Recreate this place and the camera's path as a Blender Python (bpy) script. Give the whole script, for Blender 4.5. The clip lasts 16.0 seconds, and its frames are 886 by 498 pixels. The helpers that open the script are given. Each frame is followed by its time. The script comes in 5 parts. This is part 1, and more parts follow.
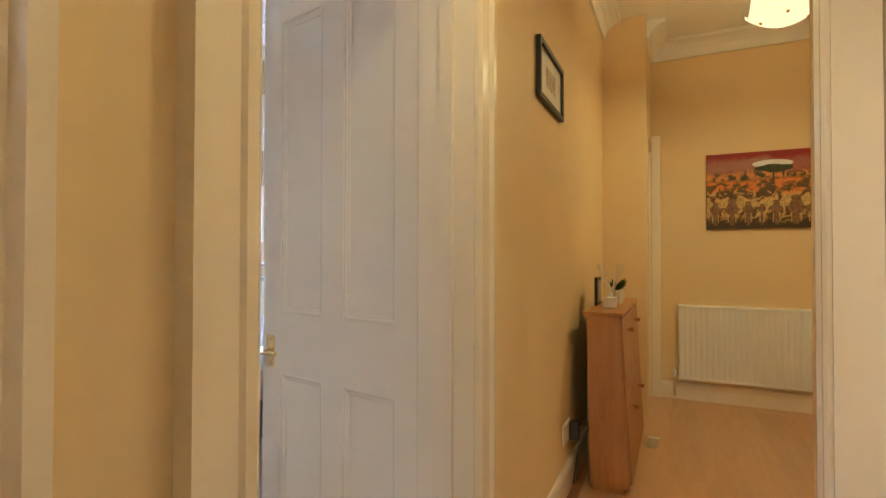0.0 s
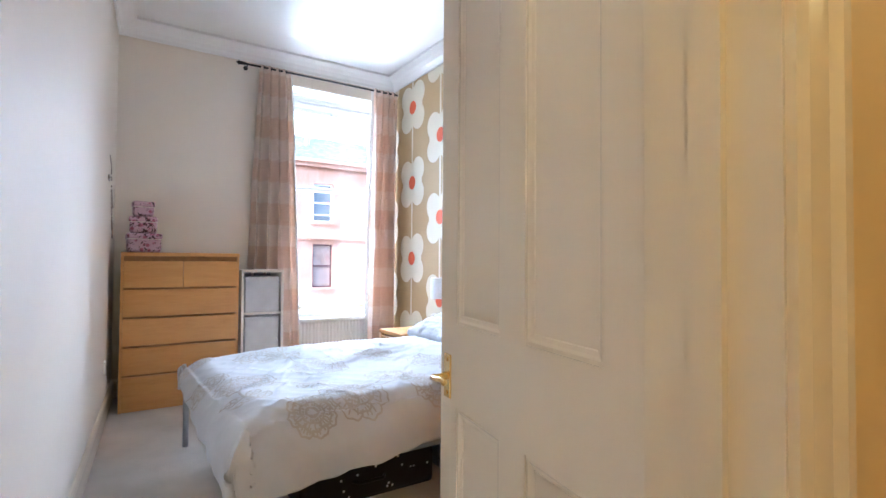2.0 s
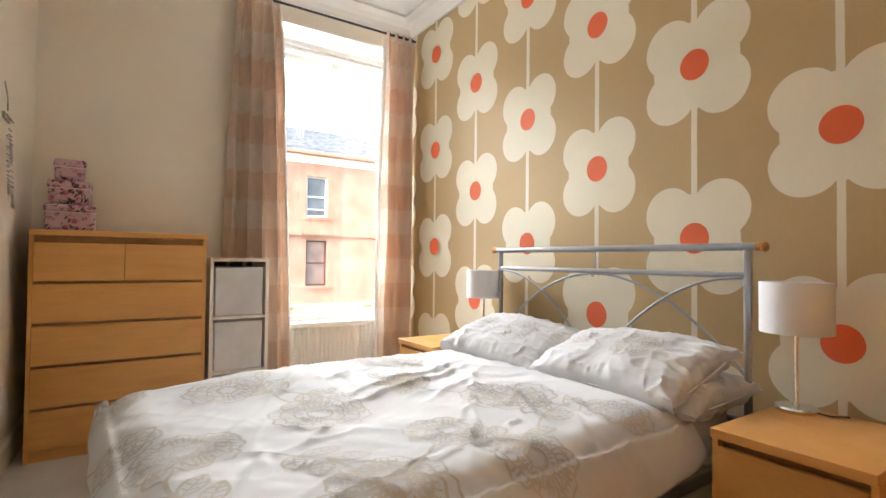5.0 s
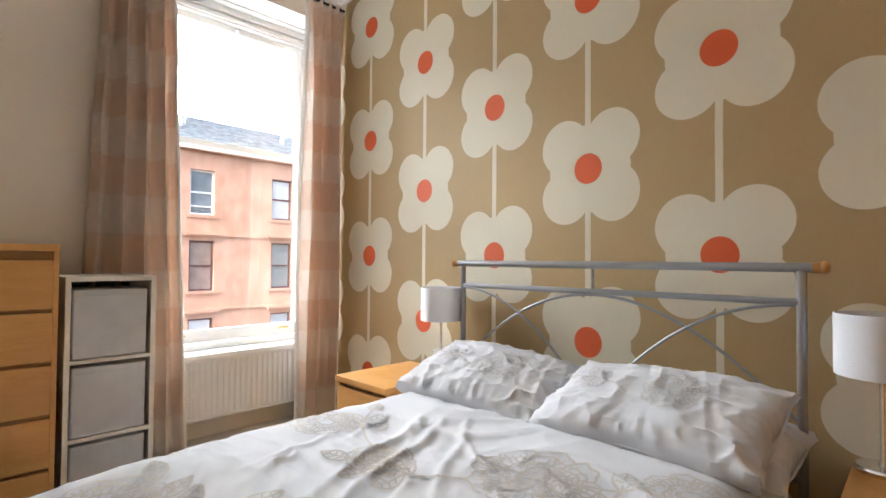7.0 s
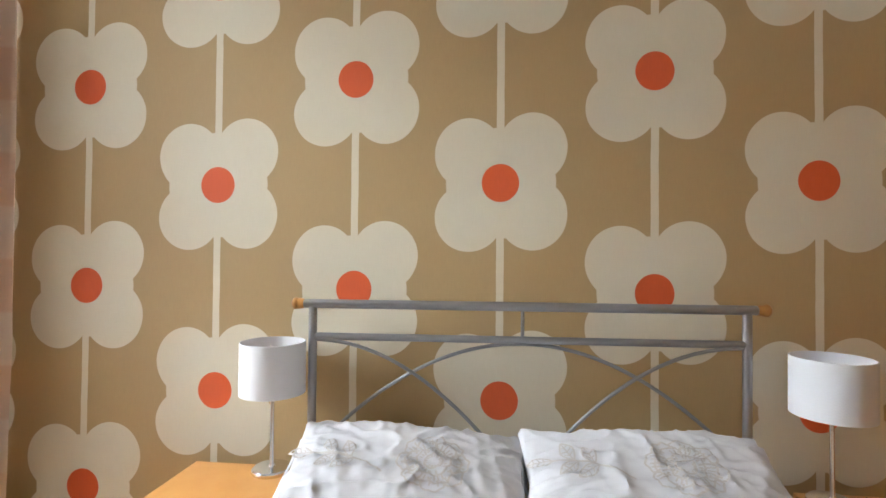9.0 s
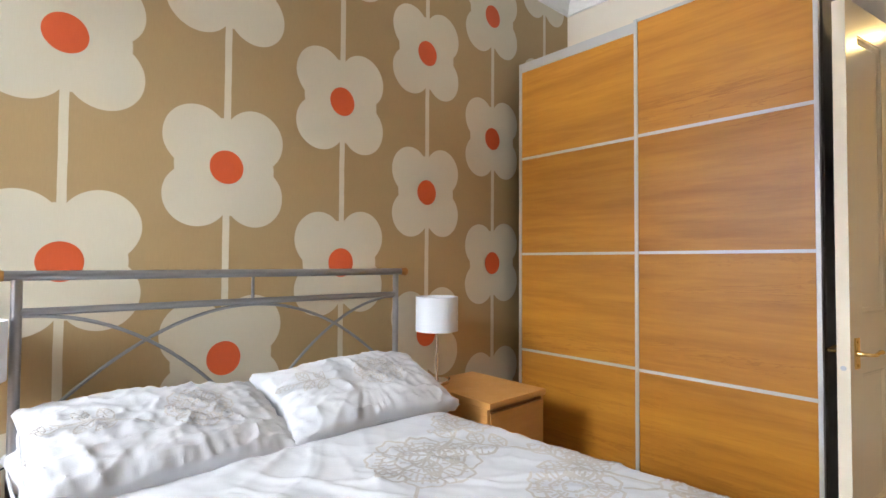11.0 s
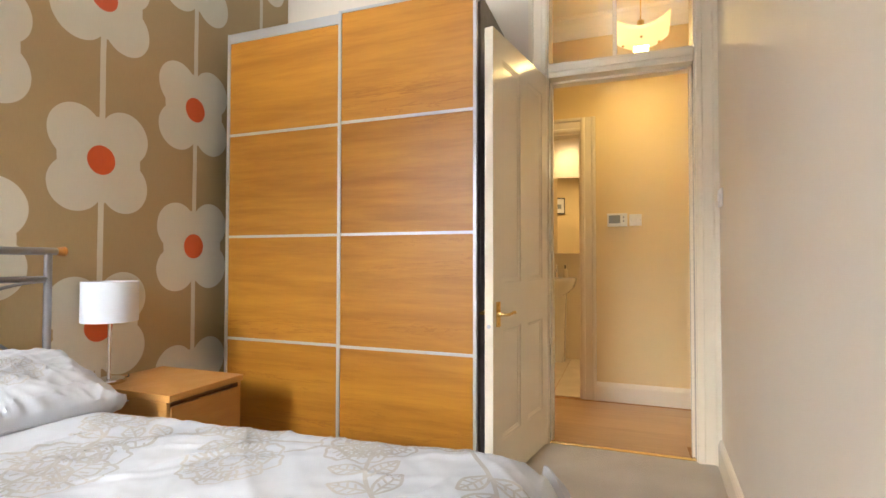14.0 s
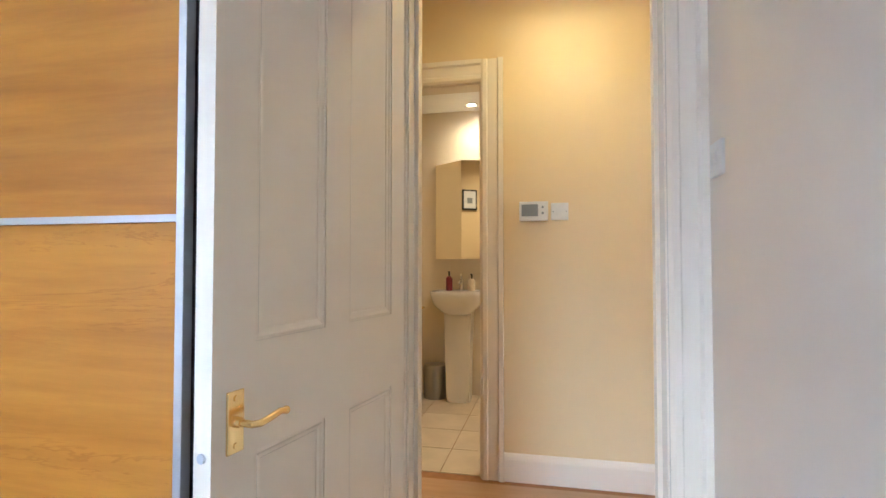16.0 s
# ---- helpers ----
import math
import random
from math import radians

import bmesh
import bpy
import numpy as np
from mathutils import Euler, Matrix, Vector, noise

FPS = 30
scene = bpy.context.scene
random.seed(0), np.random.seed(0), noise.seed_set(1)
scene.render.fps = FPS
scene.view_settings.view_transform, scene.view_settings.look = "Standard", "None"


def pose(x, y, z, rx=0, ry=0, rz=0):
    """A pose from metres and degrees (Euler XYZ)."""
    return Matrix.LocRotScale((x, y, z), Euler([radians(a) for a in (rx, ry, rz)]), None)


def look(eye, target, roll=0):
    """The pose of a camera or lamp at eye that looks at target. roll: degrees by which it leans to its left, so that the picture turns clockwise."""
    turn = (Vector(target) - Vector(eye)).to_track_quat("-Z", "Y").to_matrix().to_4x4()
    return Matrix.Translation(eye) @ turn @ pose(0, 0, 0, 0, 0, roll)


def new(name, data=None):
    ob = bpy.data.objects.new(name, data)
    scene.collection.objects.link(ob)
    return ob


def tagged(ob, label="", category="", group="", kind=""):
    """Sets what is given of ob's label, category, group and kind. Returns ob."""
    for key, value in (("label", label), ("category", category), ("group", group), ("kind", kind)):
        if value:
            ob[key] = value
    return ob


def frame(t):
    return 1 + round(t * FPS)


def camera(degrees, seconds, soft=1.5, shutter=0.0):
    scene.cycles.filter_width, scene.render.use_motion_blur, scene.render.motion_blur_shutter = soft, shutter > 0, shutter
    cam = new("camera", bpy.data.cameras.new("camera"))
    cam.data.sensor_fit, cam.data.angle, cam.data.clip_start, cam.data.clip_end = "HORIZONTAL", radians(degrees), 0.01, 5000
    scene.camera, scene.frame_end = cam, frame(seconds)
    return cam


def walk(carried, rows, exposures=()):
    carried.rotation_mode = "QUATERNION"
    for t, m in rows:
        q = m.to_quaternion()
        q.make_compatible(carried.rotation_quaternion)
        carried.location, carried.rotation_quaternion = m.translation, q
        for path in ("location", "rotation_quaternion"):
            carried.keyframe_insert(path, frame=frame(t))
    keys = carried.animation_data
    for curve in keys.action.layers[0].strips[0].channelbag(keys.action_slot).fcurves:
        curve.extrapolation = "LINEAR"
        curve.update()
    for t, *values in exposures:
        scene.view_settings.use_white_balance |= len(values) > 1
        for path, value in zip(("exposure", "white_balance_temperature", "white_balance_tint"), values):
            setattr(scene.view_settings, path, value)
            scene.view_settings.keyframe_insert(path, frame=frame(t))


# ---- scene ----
cam = camera(83.7, 16.0)
PATH = [
    (0, (3.061, -3.118, 1.164), (2.204, -1.311, 1.193), 0.1),
    (0.5, (3.047, -2.957, 1.144), (2.213, -1.139, 1.176), 0.0),
    (1, (2.963, -2.754, 1.127), (1.974, -1.016, 1.17), -0.1),
    (1.3, (2.904, -2.67, 1.109), (1.719, -1.06, 1.163), 0.0),
    (1.5, (2.87, -2.607, 1.123), (1.523, -1.131, 1.172), 0.1),
    (2, (2.809, -2.468, 1.121), (1.131, -1.381, 1.167), 0.4),
    (2.5, (2.643, -2.319, 1.115), (0.808, -1.525, 1.16), 0.4),
    (3, (2.385, -2.188, 1.118), (0.492, -1.546, 1.163), 0.5),
    (3.5, (2.139, -2.144, 1.101), (0.241, -1.514, 1.147), 0.5),
    (4, (1.934, -2.175, 1.035), (0.133, -1.306, 1.086), 0.4),
    (4.5, (1.791, -2.194, 1.01), (0.097, -1.131, 1.066), 0.4),
    (4.7, (1.76, -2.172, 1.017), (0.083, -1.084, 1.068), 0.5),
    (6.8, (1.223, -2.029, 1.106), (-0.262, -0.689, 1.142), 0.2),
    (7, (1.076, -2.023, 1.111), (-0.321, -0.593, 1.157), 0.4),
    (7.5, (0.75, -1.884, 1.158), (-0.366, -0.225, 1.203), 0.2),
    (8, (0.453, -1.738, 1.229), (-0.367, 0.086, 1.259), 0.0),
    (8.2, (0.338, -1.724, 1.26), (-0.332, 0.16, 1.286), 0.1),
    (10.3, (-0.498, -1.947, 1.25), (0.162, -0.06, 1.294), 0.3),
    (10.5, (-0.578, -1.976, 1.23), (0.291, -0.175, 1.266), 0.3),
    (11, (-0.677, -2.08, 1.145), (0.655, -0.589, 1.197), 0.3),
    (11.2, (-0.716, -2.148, 1.128), (0.736, -0.773, 1.165), 0.4),
    (11.5, (-0.743, -2.199, 1.08), (0.869, -1.016, 1.128), 0.3),
    (12, (-0.783, -2.258, 1.056), (0.993, -1.339, 1.105), 0.2),
    (12.5, (-0.79, -2.267, 1.051), (1.02, -1.418, 1.101), 0.2),
    (13, (-0.769, -2.272, 1.052), (1.052, -1.447, 1.104), 0.2),
    (13.5, (-0.703, -2.281, 1.054), (1.135, -1.494, 1.104), 0.1),
    (14, (-0.543, -2.278, 1.061), (1.335, -1.59, 1.108), 0.1),
    (14.5, (-0.302, -2.268, 1.064), (1.624, -1.731, 1.114), -0.0),
    (15, (0.028, -2.297, 1.084), (1.975, -1.843, 1.133), 0.1),
    (15.5, (0.418, -2.301, 1.098), (2.373, -1.884, 1.146), 0.2),
    (16, (0.868, -2.305, 1.11), (2.823, -1.886, 1.165), -0.0),
]
EXPOSURES = [
    (0.0, 3.18, 5000, 10), (0.5, 3.22, 4700, 10), (1.0, 3.3, 4600, 10), (1.5, 3.3, 4700, 10), (2.5, 3.2, 5600, 10), (3.5, 3.05, 6500, 10), (4.5, 3.05, 6900, 10),
    (7.0, 2.62, 6500, 10), (8.2, 2.57, 6700, 10), (10.3, 2.75, 5900, 10), (11.0, 2.8, 6300, 10), (12.5, 2.87, 6800, 10), (14.0, 3.07, 6500, 10), (15.0, 3.22, 5500, 10), (16.0, 3.3, 4900, 10),
]
walk(cam, [(t, look(eye, target, roll)) for t, eye, target, roll in PATH], EXPOSURES)

# ---- world and light ----
world = bpy.data.worlds.new("sky")
scene.world = world
world.use_nodes = True
wn, wl = world.node_tree.nodes, world.node_tree.links
sky = wn.new("ShaderNodeTexSky")
sky.sky_type, sky.sun_disc = "NISHITA", False
sky.sun_elevation, sky.sun_rotation = radians(34), radians(176)
sky.air_density, sky.dust_density = 1.0, 4.0
wl.new(sky.outputs[0], wn["Background"].inputs[0])
wn["Background"].inputs[1].default_value = 0.15


def lamp(name, kind, m, power, colour, size=0.1, size_y=0.0, spot=0.0):
    data = bpy.data.lights.new(name, kind)
    data.energy, data.color = power, colour
    if kind == "SUN":
        data.angle = size
    elif kind == "AREA":
        data.shape, data.size, data.size_y = "RECTANGLE", size, size_y
    else:
        data.shadow_soft_size = size
    if kind == "SPOT":
        data.spot_size, data.spot_blend = radians(spot), 0.9
    ob = new(name, data)
    ob.matrix_world = m
    return ob


lamp("sun", "SUN", look((5.0, -19.5, 13.5), (0, 0, 0)), 0.5, (1.0, 0.96, 0.9), radians(15))
lamp("skylight", "AREA", look((-27.0, 6.0, 14.0), (-2.2, 6.0, 14.0)), 8800, (0.90, 0.96, 1.0), 40.0, 12.0)
# unseen fill lamp over the street, imitating overcast daylight thrown up towards the window
lamp("street_fill", "AREA", look((-9.0, -0.1, -1.45), (-2.3, -0.5, 1.7)), 165, (0.93, 0.97, 1.0), 3.6, 1.1)

# ---- materials ----


class Nodes:
    """A material's node tree with short calls for its usual nodes."""

    def __init__(self, name):
        self.mat = bpy.data.materials.new(name)
        self.mat.use_nodes = True
        self.tree = self.mat.node_tree
        self.bsdf = self.tree.nodes["Principled BSDF"]
        self.co = self.tree.nodes.new("ShaderNodeTexCoord").outputs["Object"]

    def put(self, socket, value):
        if isinstance(value, bpy.types.NodeSocket):
            self.tree.links.new(value, socket)
        elif isinstance(value, tuple) and len(value) == 3 and socket.type == "RGBA":
            socket.default_value = (*value, 1)
        else:
            socket.default_value = value

    def math(self, op, a, b=0.0, c=0.0):
        n = self.tree.nodes.new("ShaderNodeMath")
        n.operation = op
        for k, v in enumerate((a, b, c)):
            self.put(n.inputs[k], v)
        return n.outputs[0]

    def xyz(self, v=None):
        n = self.tree.nodes.new("ShaderNodeSeparateXYZ")
        self.put(n.inputs[0], v or self.co)
        return n.outputs

    def scaled(self, s, v=None):
        n = self.tree.nodes.new("ShaderNodeMapping")
        self.put(n.inputs[0], v or self.co)
        n.inputs["Scale"].default_value = s
        return n.outputs[0]

    def noise(self, scale, detail=4.0, rough=0.55, v=None, warp=0.0):
        n = self.tree.nodes.new("ShaderNodeTexNoise")
        self.put(n.inputs["Vector"], v or self.co)
        n.inputs["Scale"].default_value, n.inputs["Detail"].default_value = scale, detail
        n.inputs["Roughness"].default_value, n.inputs["Distortion"].default_value = rough, warp
        return n.outputs["Fac"]

    def ramp(self, x, a, b):
        n = self.tree.nodes.new("ShaderNodeMapRange")
        n.interpolation_type = "SMOOTHSTEP"
        self.put(n.inputs[0], x)
        n.inputs[1].default_value, n.inputs[2].default_value = a, b
        return n.outputs[0]

    def mix(self, f, a, b):
        n = self.tree.nodes.new("ShaderNodeMix")
        n.data_type = "RGBA"
        self.put(n.inputs[0], f)
        self.put(n.inputs[6], a)
        self.put(n.inputs[7], b)
        return n.outputs[2]

    def bump(self, height, strength=0.2, distance=0.002):
        n = self.tree.nodes.new("ShaderNodeBump")
        n.inputs["Strength"].default_value, n.inputs["Distance"].default_value = strength, distance
        self.put(n.inputs["Height"], height)
        self.tree.links.new(n.outputs[0], self.bsdf.inputs["Normal"])

    def random(self):
        return self.tree.nodes.new("ShaderNodeObjectInfo").outputs["Random"]

    def set(self, colour=None, rough=None, metal=None, spec=None):
        for key, v in (("Base Color", colour), ("Roughness", rough), ("Metallic", metal), ("Specular IOR Level", spec)):
            if v is not None:
                self.put(self.bsdf.inputs[key], v)
        return self


def mul(c, k):
    return tuple(v * k for v in c)


def paint(name, colour, rough=0.55, grain=90.0, relief=0.1, wear=0.06):
    n = Nodes(name)
    big = n.ramp(n.noise(1.3, 3), 0.3, 0.75)
    fine = n.noise(grain, 3)
    n.set(n.mix(big, mul(colour, 1 - wear), mul(colour, 1 + wear * 0.5)), rough)
    n.put(n.bsdf.inputs["Roughness"], n.math("MULTIPLY_ADD", n.noise(3, 2), 0.06, rough - 0.03))
    n.bump(fine, relief, 0.0008)
    return n.mat


def timber(name, light, dark, axis=(1.0, 1.0, 1.0), rough=0.38, scale=1.0, figure=1.0):
    """Veneer: long streaks along the axis with the small scale."""
    n = Nodes(name)
    shift = n.tree.nodes.new("ShaderNodeVectorMath")
    shift.operation = "MULTIPLY_ADD"
    n.put(shift.inputs[0], n.co)
    shift.inputs[1].default_value = tuple(a * scale for a in axis)
    jump = n.math("MULTIPLY", n.random(), 37.0)
    comb = n.tree.nodes.new("ShaderNodeCombineXYZ")
    for k in range(3):
        n.put(comb.inputs[k], jump)
    n.put(shift.inputs[2], comb.outputs[0])
    v = shift.outputs[0]
    broad = n.ramp(n.noise(1.6, 5, 0.6, v, 0.6), 0.35, 0.72)
    streak = n.ramp(n.noise(5.0, 5, 0.6, v, 0.3), 0.3, 0.75)
    f = n.math("MULTIPLY", n.math("ADD", n.math("MULTIPLY", broad, 0.55), n.math("MULTIPLY", streak, 0.45)), figure)
    hair = n.noise(1.0, 5, 0.7, n.scaled((2.2, 2.2, 2.2), v), 1.2)
    line = n.math("MULTIPLY", n.math("SUBTRACT", 1.0, n.ramp(n.math("ABSOLUTE", n.math("SUBTRACT", hair, 0.52)), 0.0, 0.022)), n.ramp(n.noise(0.9, 2, 0.5, v), 0.42, 0.66))
    tone = n.math("MULTIPLY_ADD", n.random(), 0.16, -0.08)
    f = n.math("ADD", n.math("ADD", f, tone), n.math("MULTIPLY", line, 0.55 * figure))
    n.set(n.mix(f, light, dark), rough)
    n.put(n.bsdf.inputs["Roughness"], n.math("MULTIPLY_ADD", streak, 0.12, rough - 0.05))
    n.bump(streak, 0.06, 0.001)
    return n.mat


def metal(name, colour, rough=0.28):
    n = Nodes(name)
    n.set(colour, rough, 1.0)
    n.put(n.bsdf.inputs["Roughness"], n.math("MULTIPLY_ADD", n.noise(25), 0.16, rough - 0.08))
    return n.mat


def plain(name, colour, rough=0.5, vary=0.12, scale=18.0, relief=0.15):
    n = Nodes(name)
    f = n.noise(scale, 5)
    n.set(n.mix(n.ramp(f, 0.3, 0.7), mul(colour, 1 - vary), mul(colour, 1 + vary)), rough)
    n.bump(n.noise(scale * 6), relief)
    return n.mat


def glow(name, colour, strength):
    n = Nodes(name)
    n.set(colour, 0.3)
    n.put(n.bsdf.inputs["Emission Color"], colour)
    n.put(n.bsdf.inputs["Emission Strength"], strength)
    return n.mat


def glass(name, tint=(1, 1, 1), rough=0.0):
    n = Nodes(name)
    n.set(tint, rough)
    n.put(n.bsdf.inputs["Transmission Weight"], 1.0)
    n.put(n.bsdf.inputs["IOR"], 1.45)
    return n.mat


def cloth(name, colour, scale=450.0, rough=0.9, vary=0.08, relief=0.25):
    n = Nodes(name)
    x, y, z = n.xyz()
    weave = n.math("MULTIPLY", n.math("SINE", n.math("MULTIPLY", n.math("ADD", x, y), scale)), n.math("SINE", n.math("MULTIPLY", z, scale)))
    n.set(n.mix(n.ramp(n.noise(5, 5), 0.3, 0.7), mul(colour, 1 - vary), mul(colour, 1 + vary)), rough)
    n.put(n.bsdf.inputs["Sheen Weight"], 0.2)
    n.bump(n.math("ADD", n.math("MULTIPLY", weave, 0.3), n.noise(60)), relief, 0.0015)
    return n.mat


def wallpaper_material():
    """Tan paper with columns of cream four-lobed flowers on stems, each column half a repeat off the next."""
    n = Nodes("flower_wallpaper")
    x, y, z = n.xyz()
    wob = n.math("MULTIPLY_ADD", n.noise(9, 2), 0.005, -0.0025)
    col = n.math("ROUND", n.math("DIVIDE", x, 0.53))
    fx = n.math("ADD", n.math("SUBTRACT", x, n.math("MULTIPLY", col, 0.53)), wob)
    half = n.math("MULTIPLY", n.math("PINGPONG", col, 1.0), 0.386)
    zz = n.math("SUBTRACT", n.math("SUBTRACT", z, 1.525), half)
    fz = n.math("SUBTRACT", zz, n.math("MULTIPLY", n.math("ROUND", n.math("DIVIDE", zz, 0.772)), 0.772))

    def disc(cx, cz, rx, rz):
        a = n.math("DIVIDE", n.math("SUBTRACT", fx, cx), rx)
        b = n.math("DIVIDE", n.math("SUBTRACT", fz, cz), rz)
        d = n.math("ADD", n.math("MULTIPLY", a, a), n.math("MULTIPLY", b, b))
        return n.math("SUBTRACT", 1.0, n.ramp(d, 0.97, 1.03))

    shape = disc(0, 0, 0.195, 0.198)
    for cx, cz, rx, rz in ((-0.113, 0.106, 0.122, 0.128), (0.113, 0.124, 0.122, 0.126), (-0.113, -0.124, 0.122, 0.122), (0.113, -0.112, 0.122, 0.128)):
        shape = n.math("MAXIMUM", shape, disc(cx, cz, rx, rz))
    stem = n.math("SUBTRACT", 1.0, n.ramp(n.math("ABSOLUTE", fx), 0.0125, 0.0145))
    shape = n.math("MAXIMUM", shape, stem)
    heart = disc(0, 0.0, 0.066, 0.068)
    fibre = n.noise(1.0, 4, 0.6, n.scaled((260, 260, 22)))
    ground = n.mix(fibre, (0.43, 0.30, 0.14), (0.49, 0.35, 0.172))
    cream = n.mix(fibre, (0.69, 0.63, 0.485), (0.75, 0.69, 0.55))
    red = n.mix(fibre, (0.68, 0.10, 0.024), (0.76, 0.13, 0.035))
    n.set(n.mix(heart, n.mix(shape, ground, cream), red), 0.62)
    n.bump(n.math("ADD", fibre, n.math("MULTIPLY", shape, 0.4)), 0.12, 0.0008)
    return n.mat


def carpet_material():
    n = Nodes("beige_carpet")
    fine = n.noise(420, 3, 0.7)
    f = n.math("ADD", n.math("MULTIPLY", n.noise(3.0, 4), 0.5), n.math("MULTIPLY", fine, 0.5))
    n.set(n.mix(n.ramp(f, 0.3, 0.7), (0.52, 0.46, 0.39), (0.68, 0.61, 0.53)), 0.95)
    n.bump(fine, 0.8, 0.006)
    return n.mat


def curtain_material():
    """Woven curtain with broad level bands of dusty pink and pale beige."""
    n = Nodes("banded_curtain")
    x, y, z = n.xyz()
    band = n.ramp(n.math("PINGPONG", n.math("ADD", z, 0.06), 0.2), 0.092, 0.108)
    silk = n.noise(1.0, 4, 0.6, n.scaled((40, 40, 500)))
    a = n.mix(silk, (0.72, 0.53, 0.40), (0.77, 0.585, 0.45))
    b = n.mix(silk, (0.79, 0.67, 0.565), (0.84, 0.73, 0.63))
    n.set(n.mix(band, a, b), 0.7)
    n.put(n.bsdf.inputs["Sheen Weight"], 0.25)
    n.bump(silk, 0.2, 0.001)
    thin = n.tree.nodes.new("ShaderNodeBsdfTranslucent")
    n.put(thin.inputs[0], (0.72, 0.56, 0.46))
    both = n.tree.nodes.new("ShaderNodeMixShader")
    both.inputs[0].default_value = 0.25
    n.tree.links.new(n.bsdf.outputs[0], both.inputs[1])
    n.tree.links.new(thin.outputs[0], both.inputs[2])
    n.tree.links.new(both.outputs[0], n.tree.nodes["Material Output"].inputs[0])
    return n.mat


def plank_material():
    n = Nodes("laminate")
    v = n.scaled((6.0, 0.7, 1.0))
    tone = n.math("ADD", n.math("MULTIPLY", n.noise(4, 6, 0.6, v, 0.4), 0.7), n.math("MULTIPLY", n.random(), 0.22))
    n.set(n.mix(n.ramp(tone, 0.2, 0.8), (0.58, 0.37, 0.19), (0.44, 0.26, 0.125)), 0.3)
    n.bump(n.noise(30, 4, 0.5, v), 0.05, 0.001)
    return n.mat


def stone_material():
    n = Nodes("red_sandstone")
    n.set(n.mix(n.ramp(n.noise(0.9, 6), 0.3, 0.7), (0.50, 0.275, 0.19), (0.62, 0.37, 0.27)), 0.9)
    n.bump(n.noise(30, 4), 0.3, 0.01)
    return n.mat


WALL = paint("cream_wall", (0.80, 0.72, 0.615), 0.6, 140, 0.06, 0.03)
HALL = paint("warm_hall_wall", (0.80, 0.625, 0.335), 0.6, 140, 0.06, 0.03)
CEIL = paint("white_ceiling", (0.88, 0.87, 0.85), 0.7, 60, 0.08, 0.02)
GLOSS = paint("white_gloss", (0.89, 0.80, 0.65), 0.24, 30, 0.04, 0.02)
FRAME = paint("window_white", (0.84, 0.84, 0.83), 0.3, 30, 0.05, 0.02)
PAPER = wallpaper_material()
CARPET = carpet_material()
BEECH = timber("beech_veneer", (0.55, 0.24, 0.029), (0.37, 0.14, 0.014), (1.0, 0.5, 6.0), 0.34, 0.8, 1.1)
BIRCH = timber("birch_veneer", (0.66, 0.335, 0.098), (0.53, 0.24, 0.058), (1.0, 1.0, 8.0), 0.42, 1.0, 0.7)
OAK = timber("oak_veneer", (0.50, 0.24, 0.06), (0.36, 0.155, 0.032), (8.0, 8.0, 1.0), 0.4, 1.0)
# wood with drawer-gap shade in its colour; plain dark colour on floor and knobs
GROOVE = plain("shadowed_wood", (0.34, 0.165, 0.055), 0.6)
DARK = plain("dark_brown_board", (0.20, 0.185, 0.18), 0.5)
ALU = metal("brushed_aluminium", (0.60, 0.60, 0.62), 0.45)
ALU.node_tree.nodes["Principled BSDF"].inputs["Metallic"].default_value = 0.7
STEEL = metal("grey_steel_tube", (0.36, 0.37, 0.395), 0.36)
CHROME = metal("polished_chrome", (0.78, 0.78, 0.78), 0.14)
BRASS = metal("polished_brass", (0.86, 0.62, 0.25), 0.18)
BLACK = plain("black_metal", (0.02, 0.02, 0.02), 0.4)
BLACKP = plain("black_plastic", (0.015, 0.015, 0.017), 0.45)
WHITEP = plain("white_plastic", (0.78, 0.77, 0.73), 0.35, 0.03)
GREYP = plain("grey_display", (0.26, 0.28, 0.28), 0.3, 0.05)
ENAMEL = paint("white_enamel", (0.86, 0.86, 0.84), 0.3, 25, 0.03, 0.02)
CERAMIC = paint("white_ceramic", (0.82, 0.8, 0.77), 0.12, 10, 0.01, 0.01)
CURTAIN = curtain_material()
FABRIC = cloth("grey_box_fabric", (0.56, 0.535, 0.52), 500)
UNIT = paint("cream_board", (0.74, 0.68, 0.58), 0.4, 60, 0.04, 0.03)
SHEET = cloth("white_cotton", (0.60, 0.605, 0.635), 900, 0.85, 0.03, 0.12)
SHADE = cloth("white_lamp_shade", (0.74, 0.755, 0.79), 700, 0.8, 0.02, 0.15)
GLASS = glass("window_glass")
MIRROR = metal("mirror_glass", (0.85, 0.86, 0.85), 0.02)
STONE = stone_material()
PLANK = plank_material()

# ---- building helpers ----


def box(bm, x0, x1, y0, y1, z0, z1, bevel=0.0, seg=2):
    vs = [bm.verts.new(p) for p in ((x0, y0, z0), (x1, y0, z0), (x1, y1, z0), (x0, y1, z0), (x0, y0, z1), (x1, y0, z1), (x1, y1, z1), (x0, y1, z1))]
    fs = [bm.faces.new([vs[k] for k in f]) for f in ((3, 2, 1, 0), (4, 5, 6, 7), (0, 1, 5, 4), (1, 2, 6, 5), (2, 3, 7, 6), (3, 0, 4, 7))]
    if bevel:
        edges = list({e for f in fs for e in f.edges})
        bmesh.ops.bevel(bm, geom=edges, offset=bevel, segments=seg, affect="EDGES", profile=0.5)


